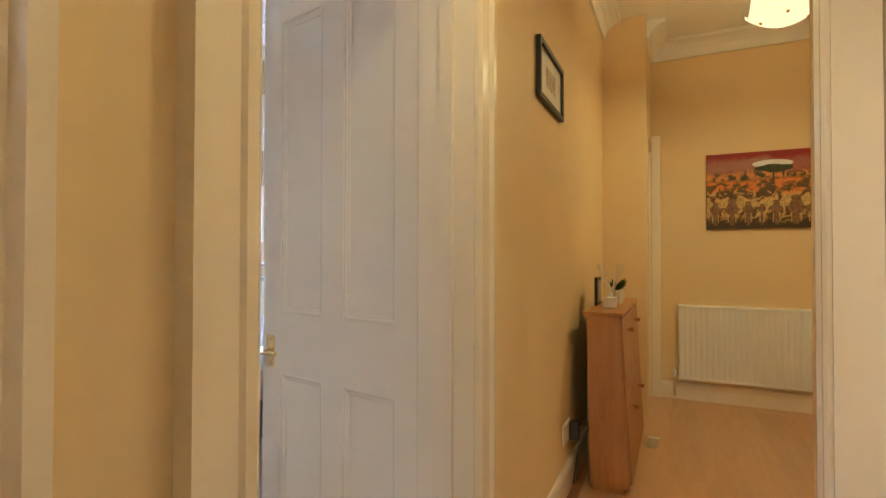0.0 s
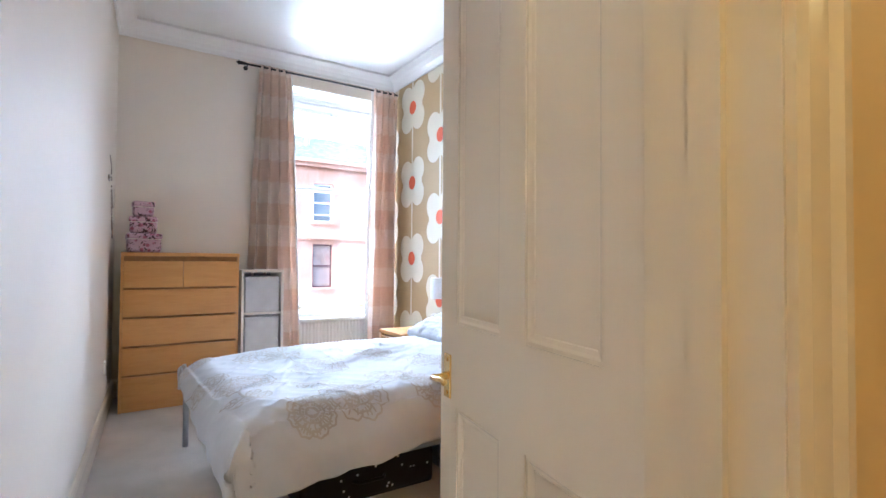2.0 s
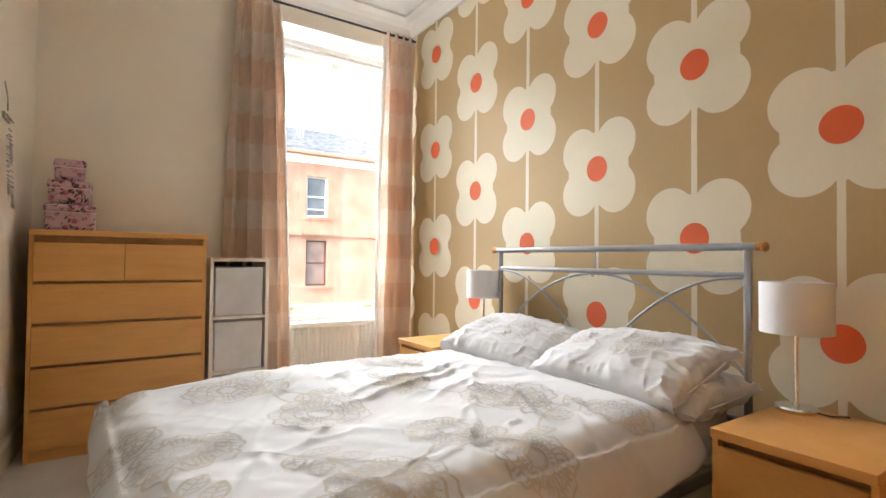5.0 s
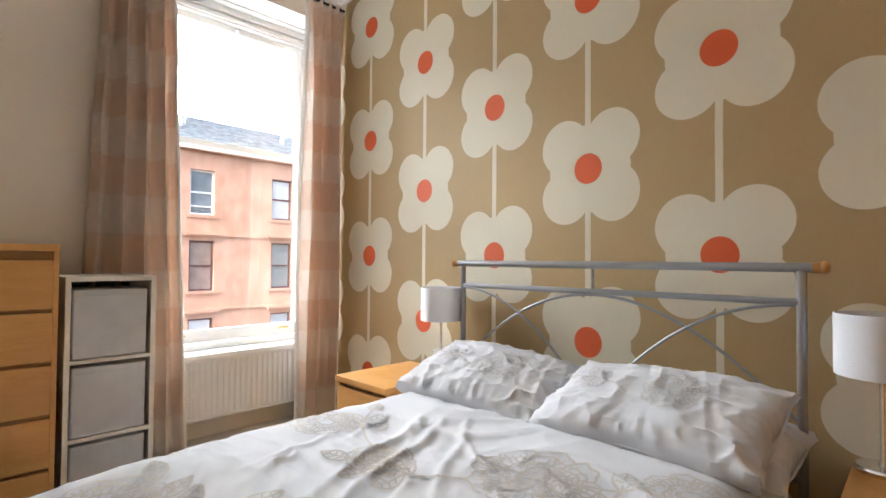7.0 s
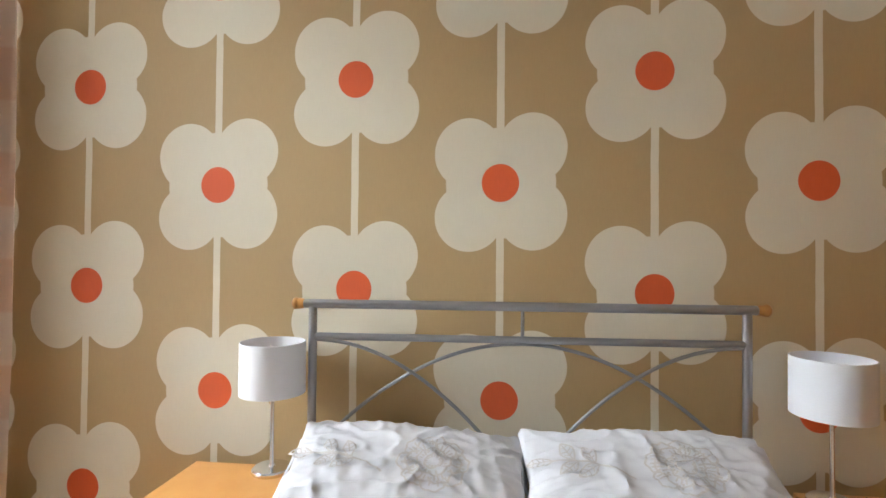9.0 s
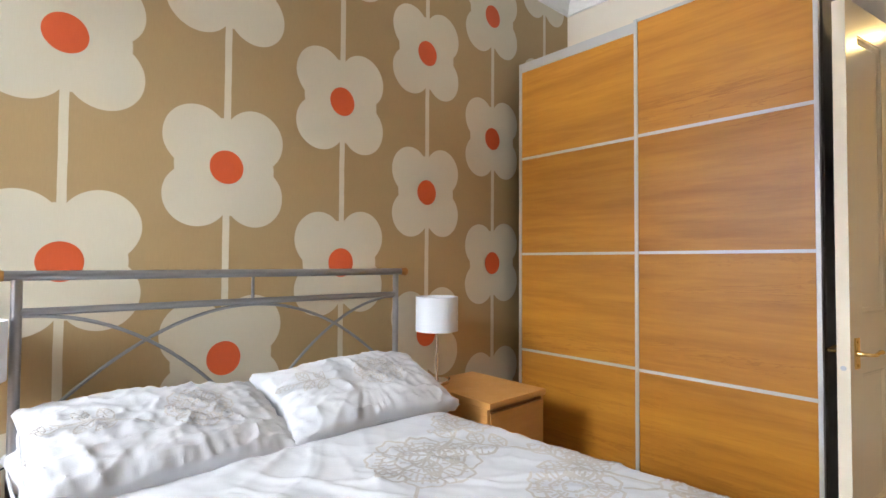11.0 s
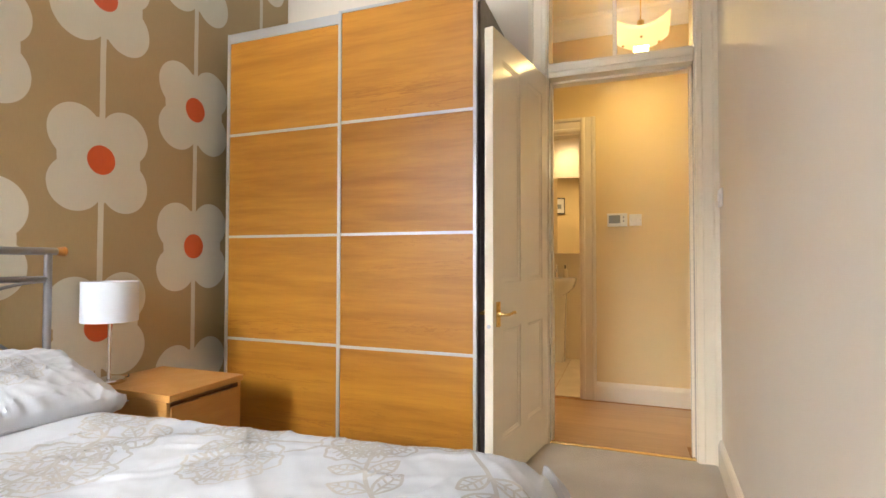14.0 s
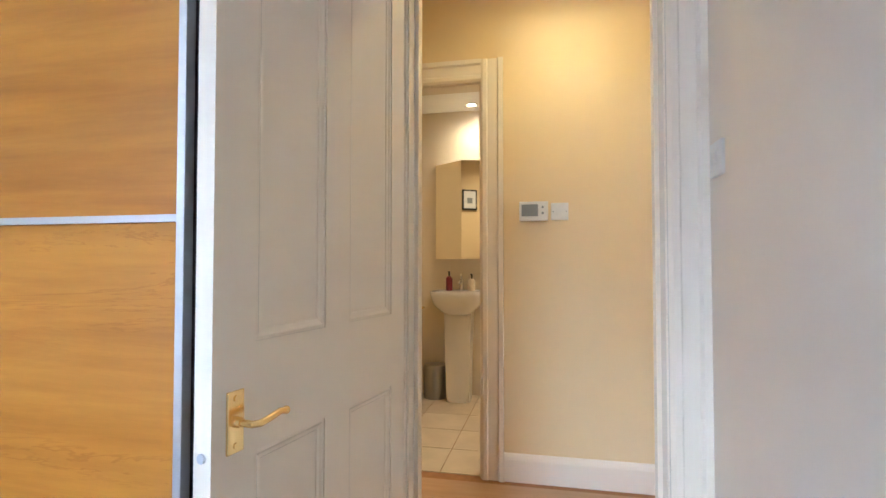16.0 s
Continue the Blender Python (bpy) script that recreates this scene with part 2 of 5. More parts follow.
def cyl(bm, a, b, r0, r1=None, n=16, caps=True):
    a, b = Vector(a), Vector(b)
    m = Matrix.Translation((a + b) / 2) @ (b - a).to_track_quat("Z", "Y").to_matrix().to_4x4()
    bmesh.ops.create_cone(bm, cap_ends=caps, segments=n, radius1=r0, radius2=r0 if r1 is None else r1, depth=(b - a).length, matrix=m)


def ball(bm, c, r, sx=1.0, sy=1.0, sz=1.0, n=14):
    bmesh.ops.create_uvsphere(bm, u_segments=n, v_segments=n // 2 + 2, radius=r, matrix=Matrix.Translation(c) @ Matrix.Diagonal((sx, sy, sz, 1)))


def tube(bm, pts, r, n=10):
    """A round tube along the points."""
    pts = [Vector(p) for p in pts]
    rings = []
    for k, p in enumerate(pts):
        d = (pts[min(k + 1, len(pts) - 1)] - pts[max(k - 1, 0)]).normalized()
        u = d.orthogonal().normalized() if not rings else (last - last.dot(d) * d).normalized()
        last = u
        w = d.cross(u)
        rings.append([bm.verts.new(p + r * (math.cos(t) * u + math.sin(t) * w)) for t in [2 * math.pi * i / n for i in range(n)]])
    for a, b in zip(rings, rings[1:]):
        for i in range(n):
            bm.faces.new((a[i], a[(i + 1) % n], b[(i + 1) % n], b[i]))
    bm.faces.new(rings[0][::-1])
    bm.faces.new(rings[-1])


def lathe(bm, profile, c=(0, 0, 0), n=28):
    """A turned body from (radius, height) pairs."""
    rings = [[bm.verts.new((c[0] + r * math.cos(2 * math.pi * i / n), c[1] + r * math.sin(2 * math.pi * i / n), c[2] + z)) for i in range(n)] for r, z in profile]
    for a, b in zip(rings, rings[1:]):
        for i in range(n):
            bm.faces.new((a[i], a[(i + 1) % n], b[(i + 1) % n], b[i]))


def extrude(bm, profile, fn, u0, u1):
    """A moulding: a closed profile of (p, q) pairs swept straight from u0 to u1; fn(u, p, q) gives the place."""
    a = [bm.verts.new(fn(u0, p, q)) for p, q in profile]
    b = [bm.verts.new(fn(u1, p, q)) for p, q in profile]
    k = len(profile)
    for i in range(k):
        bm.faces.new((a[i], a[(i + 1) % k], b[(i + 1) % k], b[i]))
    bm.faces.new(a[::-1])
    bm.faces.new(b)


def finish(bm, smooth=False):
    bmesh.ops.recalc_face_normals(bm, faces=bm.faces)
    me = bpy.data.meshes.new("mesh")
    bm.to_mesh(me)
    bm.free()
    if smooth:
        for p in me.polygons:
            p.use_smooth = True
        me.set_sharp_from_angle(angle=radians(40))
    return me


def part(name, bm, mat, parent=None, label="", smooth=False):
    me = finish(bm, smooth)
    me.name = name
    me.materials.append(mat)
    ob = new(name, me)
    if parent:
        ob.parent = parent
    if label:
        ob["label"] = label
    return ob


def boxpart(name, dims, mat, parent=None, bevel=0.0, label=""):
    bm = bmesh.new()
    box(bm, *dims, bevel)
    return part(name, bm, mat, parent, label)


def cylpart(name, a, b, r, mat, parent, label="", r1=None, n=16):
    bm = bmesh.new()
    cyl(bm, a, b, r, r1, n)
    return part(name, bm, mat, parent, label, True)


def tubepart(name, pts, r, mat, parent, label="", n=10):
    bm = bmesh.new()
    tube(bm, pts, r, n)
    return part(name, bm, mat, parent, label, True)


def thing(name, label, category, group="", at=(0, 0, 0), turn=0.0, kind=""):
    ob = new(name)
    ob.empty_display_size = 0.1
    ob.matrix_basis = pose(*at, 0, 0, turn)
    return tagged(ob, label, category, group, kind)


def structure(ob, label, category):
    return tagged(ob, label, category, kind="structure")


def arc(c, r, a0, a1, n, fn):
    return [fn(c[0] + r * math.cos(radians(a0 + (a1 - a0) * i / n)), c[1] + r * math.sin(radians(a0 + (a1 - a0) * i / n))) for i in range(n + 1)]


# ---- the bedroom's shell ----
W, E, N = -2.0, 2.40, 0.0
HX = 2.555          # hall face of the door wall
TOP = 3.08
HTOP = 2.93
BX = 3.435          # hall face of the bathroom wall


def south(x):
    return -2.627 - 0.0505 * x


bm = bmesh.new()
box(bm, -2.5, 2.405, -2.9, 0.25, -0.12, 0.0)
structure(part("floor", bm, CARPET), "pale beige cut-pile carpet of the bedroom", "carpet")
bm = bmesh.new()
box(bm, -2.52, 2.5, -2.9, 0.2, TOP, TOP + 0.12)
structure(part("ceiling", bm, CEIL), "plain white plaster bedroom ceiling", "ceiling")
bm = bmesh.new()
box(bm, -2.52, 2.49, 0.0, 0.16, -0.1, TOP)
structure(part("wall_north", bm, PAPER), "tan wallpaper with big cream flowers and orange centres", "wall")

# window wall: opening to the floor with a recess for the radiator
WY0, WY1, WTOP = -1.15, -0.05, 2.82
bm = bmesh.new()
box(bm, -2.52, W, -2.9, WY0, -0.1, TOP)
box(bm, -2.52, W, WY1, 0.0, -0.1, TOP)
box(bm, -2.52, W, WY0, WY1, WTOP, TOP)
box(bm, -2.52, -2.17, WY0, WY1, -0.1, 0.5)
structure(part("wall_west", bm, WALL), "smooth cream painted window wall", "wall")
bm = bmesh.new()
vs = [(-2.0, south(-2.0)), (2.4, south(2.4)), (2.4, south(2.4) - 0.15), (-2.0, south(-2.0) - 0.15)]
lo = [bm.verts.new((*p, 0)) for p in vs]
hi = [bm.verts.new((*p, TOP)) for p in vs]
bm.faces.new(lo)
bm.faces.new(hi)
for i in range(4):
    bm.faces.new((lo[i], lo[(i + 1) % 4], hi[(i + 1) % 4], hi[i]))
structure(part("wall_south", bm, WALL), "smooth cream painted long wall", "wall")

# door wall with door and transom opening
DY0, DY1, DTOP = -2.638, -1.860, 2.135
bm = bmesh.new()
box(bm, E, 2.499, DY1, 0.0, -0.1, TOP)
box(bm, E, 2.499, -2.86, DY0, -0.1, TOP)
box(bm, E, 2.499, DY0, DY1, 2.72, TOP)
structure(part("wall_east", bm, WALL), "cream painted wall with the bedroom doorway", "wall")

COVE = [(0, 0), (0, -0.13), (0.018, -0.13), (0.022, -0.105), (0.04, -0.07), (0.075, -0.04), (0.11, -0.026), (0.13, -0.022), (0.13, 0)]
for u0, u1, fn in (
    (-2.0, 2.4, lambda u, p, q: (u, -p, TOP + q)),
    (-2.74, 0.0, lambda u, p, q: (W + p, u, TOP + q)),
    (-2.74, 0.0, lambda u, p, q: (E - p, u, TOP + q)),
    (-2.0, 2.4, lambda u, p, q: (u, south(u) + p, TOP + q)),
):
    bm = bmesh.new()
    extrude(bm, COVE, fn, u0, u1)
    structure(part("cornice", bm, CEIL), "white coved plaster cornice", "cornice")
SKIRT = [(0, 0), (0.018, 0), (0.018, 0.11), (0.014, 0.125), (0.008, 0.135), (0, 0.14)]
for u0, u1, fn in (
    (-2.0, E, lambda u, p, q: (u, -p, q)),
    (-2.73, WY0, lambda u, p, q: (W + p, u, q)),
    (-1.75, -0.02, lambda u, p, q: (E - p, u, q)),
    (-2.0, E, lambda u, p, q: (u, south(u) + p, q)),
):
    bm = bmesh.new()
    extrude(bm, SKIRT, fn, u0, u1)
    structure(part("baseboard", bm, GLOSS), "white gloss skirting board", "skirting")

# ---- hall and bathroom shell ----
bm = bmesh.new()
box(bm, 2.42, 4.7, -4.6, 1.6, -0.12, -0.004)
structure(part("hall_floor", bm, GROOVE), "dark underlay below the hall laminate", "floor")
hall_floor = bpy.data.objects["hall_floor"]
bm = bmesh.new()
box(bm, 2.50, 4.7, -4.6, 1.6, HTOP, HTOP + 0.12)
structure(part("hall_ceiling", bm, CEIL), "white hall ceiling in warm lamplight", "ceiling")
bm = bmesh.new()
box(bm, 2.603, 4.7, 1.40, 1.52, 0, HTOP)
structure(part("hall_wall_north", bm, HALL), "warm cream end wall of the hall", "wall")
bm = bmesh.new()
box(bm, 2.50, HX, DY1, 0.75, -0.1, HTOP)
box(bm, 2.50, HX, -2.93, DY0, -0.1, HTOP)
box(bm, 2.50, HX, DY0, DY1, 2.72, HTOP)
box(bm, 2.50, HX, -3.75, -2.93, 2.135, HTOP)
box(bm, 2.50, HX, -4.6, -3.75, -0.1, HTOP)
box(bm, 2.50, 2.86, 0.75, 0.90, -0.1, HTOP)
box(bm, 2.74, 2.86, 0.90, 1.40, 2.08, HTOP)
structure(part("hall_wall_west", bm, HALL), "warm cream hall wall with a projecting corner", "wall")
bm = bmesh.new()
BY0, BY1, BTOP = -1.96, -1.49, 2.06
box(bm, BX, BX + 0.1, -4.6, BY0, -0.1, HTOP)
box(bm, BX, BX + 0.1, BY1, -1.43, -0.1, HTOP)
box(bm, BX, BX + 0.1, BY0, BY1, BTOP, HTOP)
structure(part("bathroom_wall", bm, HALL), "cream hall wall with the bathroom doorway", "wall")
bm = bmesh.new()
box(bm, BX + 0.04, BX + 0.1, -1.43, -1.12, -0.1, HTOP)
box(bm, BX + 0.04, 5.2, -1.12, -1.05, -0.1, HTOP)
box(bm, 4.7, 4.8, -1.05, 1.5, -0.1, HTOP)
box(bm, 2.6, BX, -4.7, -4.6, -0.1, HTOP)
structure(part("hall_wall_east", bm, HALL), "plain cream walls closing the hall", "wall")
BATH = paint("bathroom_wall_paint", (0.78, 0.69, 0.52), 0.4, 60, 0.04, 0.02)
bm = bmesh.new()
box(bm, 5.0, 5.2, -3.0, -1.12, -0.1, 2.5)
box(bm, BX + 0.1, 5.2, -3.1, -3.0, -0.1, 2.5)
structure(part("bathroom_inner_wall", bm, BATH), "cream tiled bathroom walls", "wall")
bm = bmesh.new()
box(bm, BX + 0.1, 5.2, -3.1, -1.12, 2.40, 2.5)
structure(part("bathroom_ceiling", bm, CEIL), "low white bathroom ceiling", "ceiling")
bm = bmesh.new()
box(bm, BX + 0.02, 5.2, -3.1, -1.12, -0.12, -0.006)
bath_floor = structure(part("bathroom_floor", bm, plain("tile_grout", (0.36, 0.3, 0.22), 0.8)), "cream tiled bathroom floor", "floor")

# ---- doorways ----


def architrave(x, side, y0, y1, top, width=0.11, name="door_trim", far=None):
    """Moulded casing round an opening in a wall that faces along x; side +1 stands out towards +x."""
    prof = [(0, 0), (0, 0.016), (0.012, 0.024), (0.03, 0.024), (0.036, 0.018), (width - 0.03, 0.018), (width - 0.022, 0.03), (width, 0.03), (width, 0)]
    for s, y in ((-1, y0), (1, y1)):
        bm = bmesh.new()
        k = 1.0 if s < 0 or far is None else far / width
        extrude(bm, [(p * k, q) for p, q in prof], lambda u, p, q: (x + side * q, y + s * p, u), 0, top + width)
        structure(part(name, bm, GLOSS), "white gloss moulded door casing", "door trim")
    bm = bmesh.new()
    extrude(bm, prof, lambda u, p, q: (x + side * q, u, top + p), y0 - 0.002, y1 + 0.002)
    structure(part(name, bm, GLOSS), "white gloss moulded door casing", "door trim")


# bedroom door frame with a transom light above
frame_door = thing("door_frame", "white gloss door frame with a transom window above", "door frame", kind="structure")
bm = bmesh.new()
box(bm, E - 0.005, HX + 0.005, DY1 - 0.006, DY1 + 0.02, 0, 2.74)
box(bm, E + 0.06, E + 0.10, DY1 - 0.02, DY1 - 0.006, 0, DTOP)
part("jamb", bm, GLOSS, frame_door)
bm = bmesh.new()
box(bm, E - 0.005, HX + 0.005, DY0 - 0.02, DY0 + 0.006, 0, 2.74)
box(bm, E + 0.06, E + 0.10, DY0 + 0.006, DY0 + 0.02, 0, DTOP)
part("jamb", bm, GLOSS, frame_door)
bm = bmesh.new()
box(bm, E - 0.02, HX + 0.02, DY0 + 0.006, DY1 - 0.006, DTOP, DTOP + 0.085, 0.006)
box(bm, E - 0.03, E - 0.02, DY0 + 0.006, DY1 - 0.006, DTOP + 0.03, DTOP + 0.07, 0.004)
box(bm, E + 0.06, E + 0.10, DY0 + 0.02, DY1 - 0.02, DTOP - 0.014, DTOP)
part("transom_bar", bm, GLOSS, frame_door)
bm = bmesh.new()
box(bm, E - 0.005, HX + 0.005, DY0, DY1, 2.70, 2.74)
part("head", bm, GLOSS, frame_door)
TY = -2.235
bm = bmesh.new()
box(bm, E + 0.07, E + 0.10, TY - 0.012, TY + 0.012, DTOP + 0.085, 2.70, 0.004)
part("glazing_bar", bm, GLOSS, frame_door)
for y0, y1 in ((DY0 + 0.006, TY - 0.012), (TY + 0.012, DY1 - 0.006)):
    p = boxpart("pane", (E + 0.083, E + 0.087, y0, y1, DTOP + 0.085, 2.70), GLASS, frame_door, 0, "clear transom glass")
    p.visible_shadow = False
architrave(E, -1, DY0, DY1, 2.72)
architrave(HX, 1, DY0, DY1, 2.72)
architrave(HX, 1, -3.75, -2.93 - 0.06, 2.135)
architrave(BX, -1, BY0, BY1, BTOP, 0.115, far=0.06)
bm = bmesh.new()
box(bm, 2.398, 2.425, DY0 + 0.006, DY1 - 0.006, 0.0, 0.008, 0.003)
structure(part("threshold_strip", bm, BRASS), "brass carpet strip across the doorway", "threshold")
for y0, y1 in ((BY0 - 0.012, BY0 + 0.008), (BY1 - 0.008, BY1 + 0.012)):
    bm = bmesh.new()
    box(bm, BX - 0.004, BX + 0.104, y0, y1, 0, BTOP)
    structure(part("door_lining", bm, GLOSS), "white bathroom door lining", "door frame")
bm = bmesh.new()
box(bm, BX - 0.004, BX + 0.104, BY0, BY1, BTOP - 0.012, BTOP + 0.008)
structure(part("door_lining", bm, GLOSS), "white bathroom door lining", "door frame")
for u0, u1, fn in (
    (-4.6, BY0 - 0.115, lambda u, p, q: (BX - p, u, q)),
    (DY1 + 0.11, 0.75, lambda u, p, q: (HX + p, u, q)),
    (2.86, 4.7, lambda u, p, q: (u, 1.40 - p, q)),
):
    bm = bmesh.new()
    extrude(bm, SKIRT, fn, u0, u1)
    structure(part("baseboard", bm, GLOSS), "white gloss skirting board of the hall", "skirting")
for u0, u1, fn in (
    (2.6, 4.7, lambda u, p, q: (u, 1.40 - p, HTOP + q)),
    (-4.6, 0.75, lambda u, p, q: (HX + p, u, HTOP + q)),
    (-4.6, -1.43, lambda u, p, q: (BX - p, u, HTOP + q)),
    (0.86, 1.40, lambda u, p, q: (2.86 + p, u, HTOP + q)),
):
    bm = bmesh.new()
    extrude(bm, COVE, fn, u0, u1)
    structure(part("cornice", bm, CEIL), "coved plaster cornice of the hall", "cornice")


bm = bmesh.new()
box(bm, 2.865, 2.935, 1.36, 1.398, 0, 2.17, 0.004)
structure(part("door_trim", bm, GLOSS), "white gloss door casing at the end of the hall", "door trim")


def panel_door(name, width, height, label, turn, at, mat=GLOSS, flip=1, kind="structure"):
    """Four-panel door leaf; hinge at its origin, running along -x, its seen face towards -y."""
    d = thing(name, label, "door", at=at, turn=turn, kind=kind)
    t = 0.042
    st, mid = 0.105, 0.10
    bot, lock0, lock1 = 0.22, 0.74, 0.955
    cols = ((-width + st, -width / 2 - mid / 2), (-width / 2 + mid / 2, -st))
    rows = ((bot, lock0), (lock1, height - 0.12))
    bm = bmesh.new()
    for x0, x1 in ((-width, -width + st), (-st, 0), (-width / 2 - mid / 2, -width / 2 + mid / 2)):
        box(bm, x0, x1, 0, t, 0.012, height)
    for x0, x1 in cols:
        for z0, z1 in ((0.012, bot), (lock0, lock1), (height - 0.12, height)):
            box(bm, x0, x1, 0, t, z0, z1)
    part("leaf_frame", bm, mat, d)
    for x0, x1 in cols:
        for z0, z1 in rows:
            bm = bmesh.new()
            box(bm, x0, x1, 0.009, t - 0.009, z0, z1)
            for s in (0, 1):
                y0, y1 = (0.0, 0.009) if s == 0 else (t, t - 0.009)
                prof = [(0, y1), (0, y0 + (0.003 if s == 0 else -0.003)), (0.008, y0 + (0.002 if s == 0 else -0.002)), (0.014, y0 + (y1 - y0) * 0.6), (0.022, y0 + (y1 - y0) * 0.75), (0.024, y1)]
                extrude(bm, prof, lambda u, p, q: (x0 + p, q, u), z0, z1)
                extrude(bm, prof, lambda u, p, q: (x1 - p, q, u), z0, z1)
                extrude(bm, prof, lambda u, p, q: (u, q, z0 + p), x0, x1)
                extrude(bm, prof, lambda u, p, q: (u, q, z1 - p), x0, x1)
            part("panel", bm, mat, d)
    for s, y in ((-1, 0.0), (1, t)):
        hx, hz = -width + 0.052, 0.813
        bm = bmesh.new()
        box(bm, hx - 0.02, hx + 0.02, min(y, y + s * 0.006), max(y, y + s * 0.006), hz - 0.058, hz + 0.058, 0.002)
        plate = part("lock_plate", bm, BRASS, d, "brass lever lock plate")
        for k in (-0.044, 0.044):
            cylpart("screw", (hx, y + s * 0.006, hz + k), (hx, y + s * 0.008, hz + k), 0.006, BRASS, plate, n=10)
        bm = bmesh.new()
        cyl(bm, (hx, y + s * 0.006, hz), (hx, y + s * 0.02, hz), 0.011, 0.009)
        tube(bm, [(hx, y + s * 0.018, hz), (hx, y + s * 0.045, hz), (hx + 0.012, y + s * 0.052, hz), (hx + 0.04, y + s * 0.052, hz + 0.003), (hx + 0.068, y + s * 0.05, hz + 0.007), (hx + 0.085, y + s * 0.049, hz + 0.004)], 0.007)
        ball(bm, (hx + 0.086, y + s * 0.049, hz + 0.004), 0.0085)
        part("door_handle", bm, BRASS, d, "polished brass lever handle", True)
    cylpart("latch", (-width, t / 2, 0.76), (-width - 0.004, t / 2, 0.76), 0.009, ALU, d, n=12)
    for z in (0.25, 1.85):
        cylpart("hinge", (0.006, 0.0, z), (0.006, 0.0, z + 0.09), 0.007, BRASS, d, n=10)
    return d


panel_door("door_1", 0.768, 2.14, "white gloss four-panel door standing open against the wardrobe", -10.5, (2.402, -1.858, 0))
bd = panel_door("door_2", 0.56, 2.03, "cream bathroom door standing half open", 0.0, (0, 0, 0))
bd.matrix_basis = pose(BX + 0.106, BY1 + 0.035, 0, 0, 0, 186)
bd2 = panel_door("door_3", 0.74, 2.1, "closed white panel door to another room", 0.0, (0, 0, 0))
bd2.matrix_basis = pose(2.50, -2.99, 0, 0, 0, 90)
bm = bmesh.new()
box(bm, 2.74, 2.863, 0.90, 0.94, 0, 2.08)
box(bm, 2.74, 2.863, 1.36, 1.40, 0, 2.08)
box(bm, 2.74, 2.863, 0.94, 1.36, 2.04, 2.08)
box(bm, 2.76, 2.80, 0.94, 1.36, 0.01, 2.04)
structure(part("door_4", bm, GLOSS), "white door in the hall beside the radiator", "door")

# ---- window ----
win = thing("window_1", "tall white sash window facing the street", "window", kind="structure")
GX = -2.30
for y0, y1 in ((WY0, WY0 + 0.05), (WY1 - 0.05, WY1)):
    bm = bmesh.new()
    box(bm, -2.44, -2.25, y0, y1, 0.5, WTOP - 0.012)
    part("side_frame", bm, FRAME, win)
for y0, y1 in ((WY0, WY0 + 0.012), (WY1 - 0.012, WY1)):
    bm = bmesh.new()
    box(bm, -2.25, -2.003, y0, y1, 0.535, WTOP - 0.012)
    part("lining_board", bm, FRAME, win, "white panelled window lining")
bm = bmesh.new()
box(bm, -2.44, -2.003, WY0, WY1, WTOP - 0.012, WTOP - 0.002)
box(bm, -2.22, -2.19, WY0 + 0.012, WY1 - 0.012, WTOP - 0.024, WTOP - 0.012, 0.004)
part("soffit_board", bm, FRAME, win, "white panelled window lining")
bm = bmesh.new()
box(bm, -2.44, -2.29, WY0 + 0.05, WY1 - 0.05, 2.715, WTOP - 0.012)
box(bm, -2.29, -2.265, WY0 + 0.05, WY1 - 0.05, 2.765, WTOP - 0.012, 0.005)
box(bm, -2.29, -2.275, WY0 + 0.05, WY1 - 0.05, 2.725, 2.75, 0.004)
part("head_frame", bm, FRAME, win)
bm = bmesh.new()
box(bm, -2.46, -2.03, WY0, WY1, 0.50, 0.535, 0.006)
box(bm, -2.28, -2.20, WY0 + 0.05, WY1 - 0.05, 0.535, 0.575, 0.006)
part("window_sill", bm, FRAME, win)
for name, x, z0, z1, low in (("lower_sash", GX, 0.575, 1.885, 0.075), ("upper_sash", GX - 0.05, 1.84, 2.715, 0.045)):
    y0, y1 = WY0 + 0.05, WY1 - 0.05
    bm = bmesh.new()
    box(bm, x - 0.02, x + 0.02, y0, y0 + 0.05, z0, z1, 0.004)
    box(bm, x - 0.02, x + 0.02, y1 - 0.05, y1, z0, z1, 0.004)
    box(bm, x - 0.02, x + 0.02, y0 + 0.05, y1 - 0.05, z0, z0 + low, 0.004)
    box(bm, x - 0.02, x + 0.02, y0 + 0.05, y1 - 0.05, z1 - 0.045, z1, 0.004)
    sash = part(name, bm, FRAME, win)
    p = boxpart("pane", (x - 0.002, x + 0.002, y0 + 0.05, y1 - 0.05, z0 + low, z1 - 0.045), GLASS, sash)
    p.visible_shadow = False
    if name == "lower_sash":
        for y in (y0 + 0.15, y1 - 0.15):
            tubepart("sash_lift", [(x + 0.02, y - 0.03, z0 + 0.04), (x + 0.04, y - 0.025, z0 + 0.045), (x + 0.04, y + 0.025, z0 + 0.045), (x + 0.02, y + 0.03, z0 + 0.04)], 0.006, BRASS, sash)
    else:
        cylpart("sash_pulley", (x + 0.02, (y0 + y1) / 2, z1 - 0.03), (x + 0.03, (y0 + y1) / 2, z1 - 0.03), 0.012, CHROME, sash)


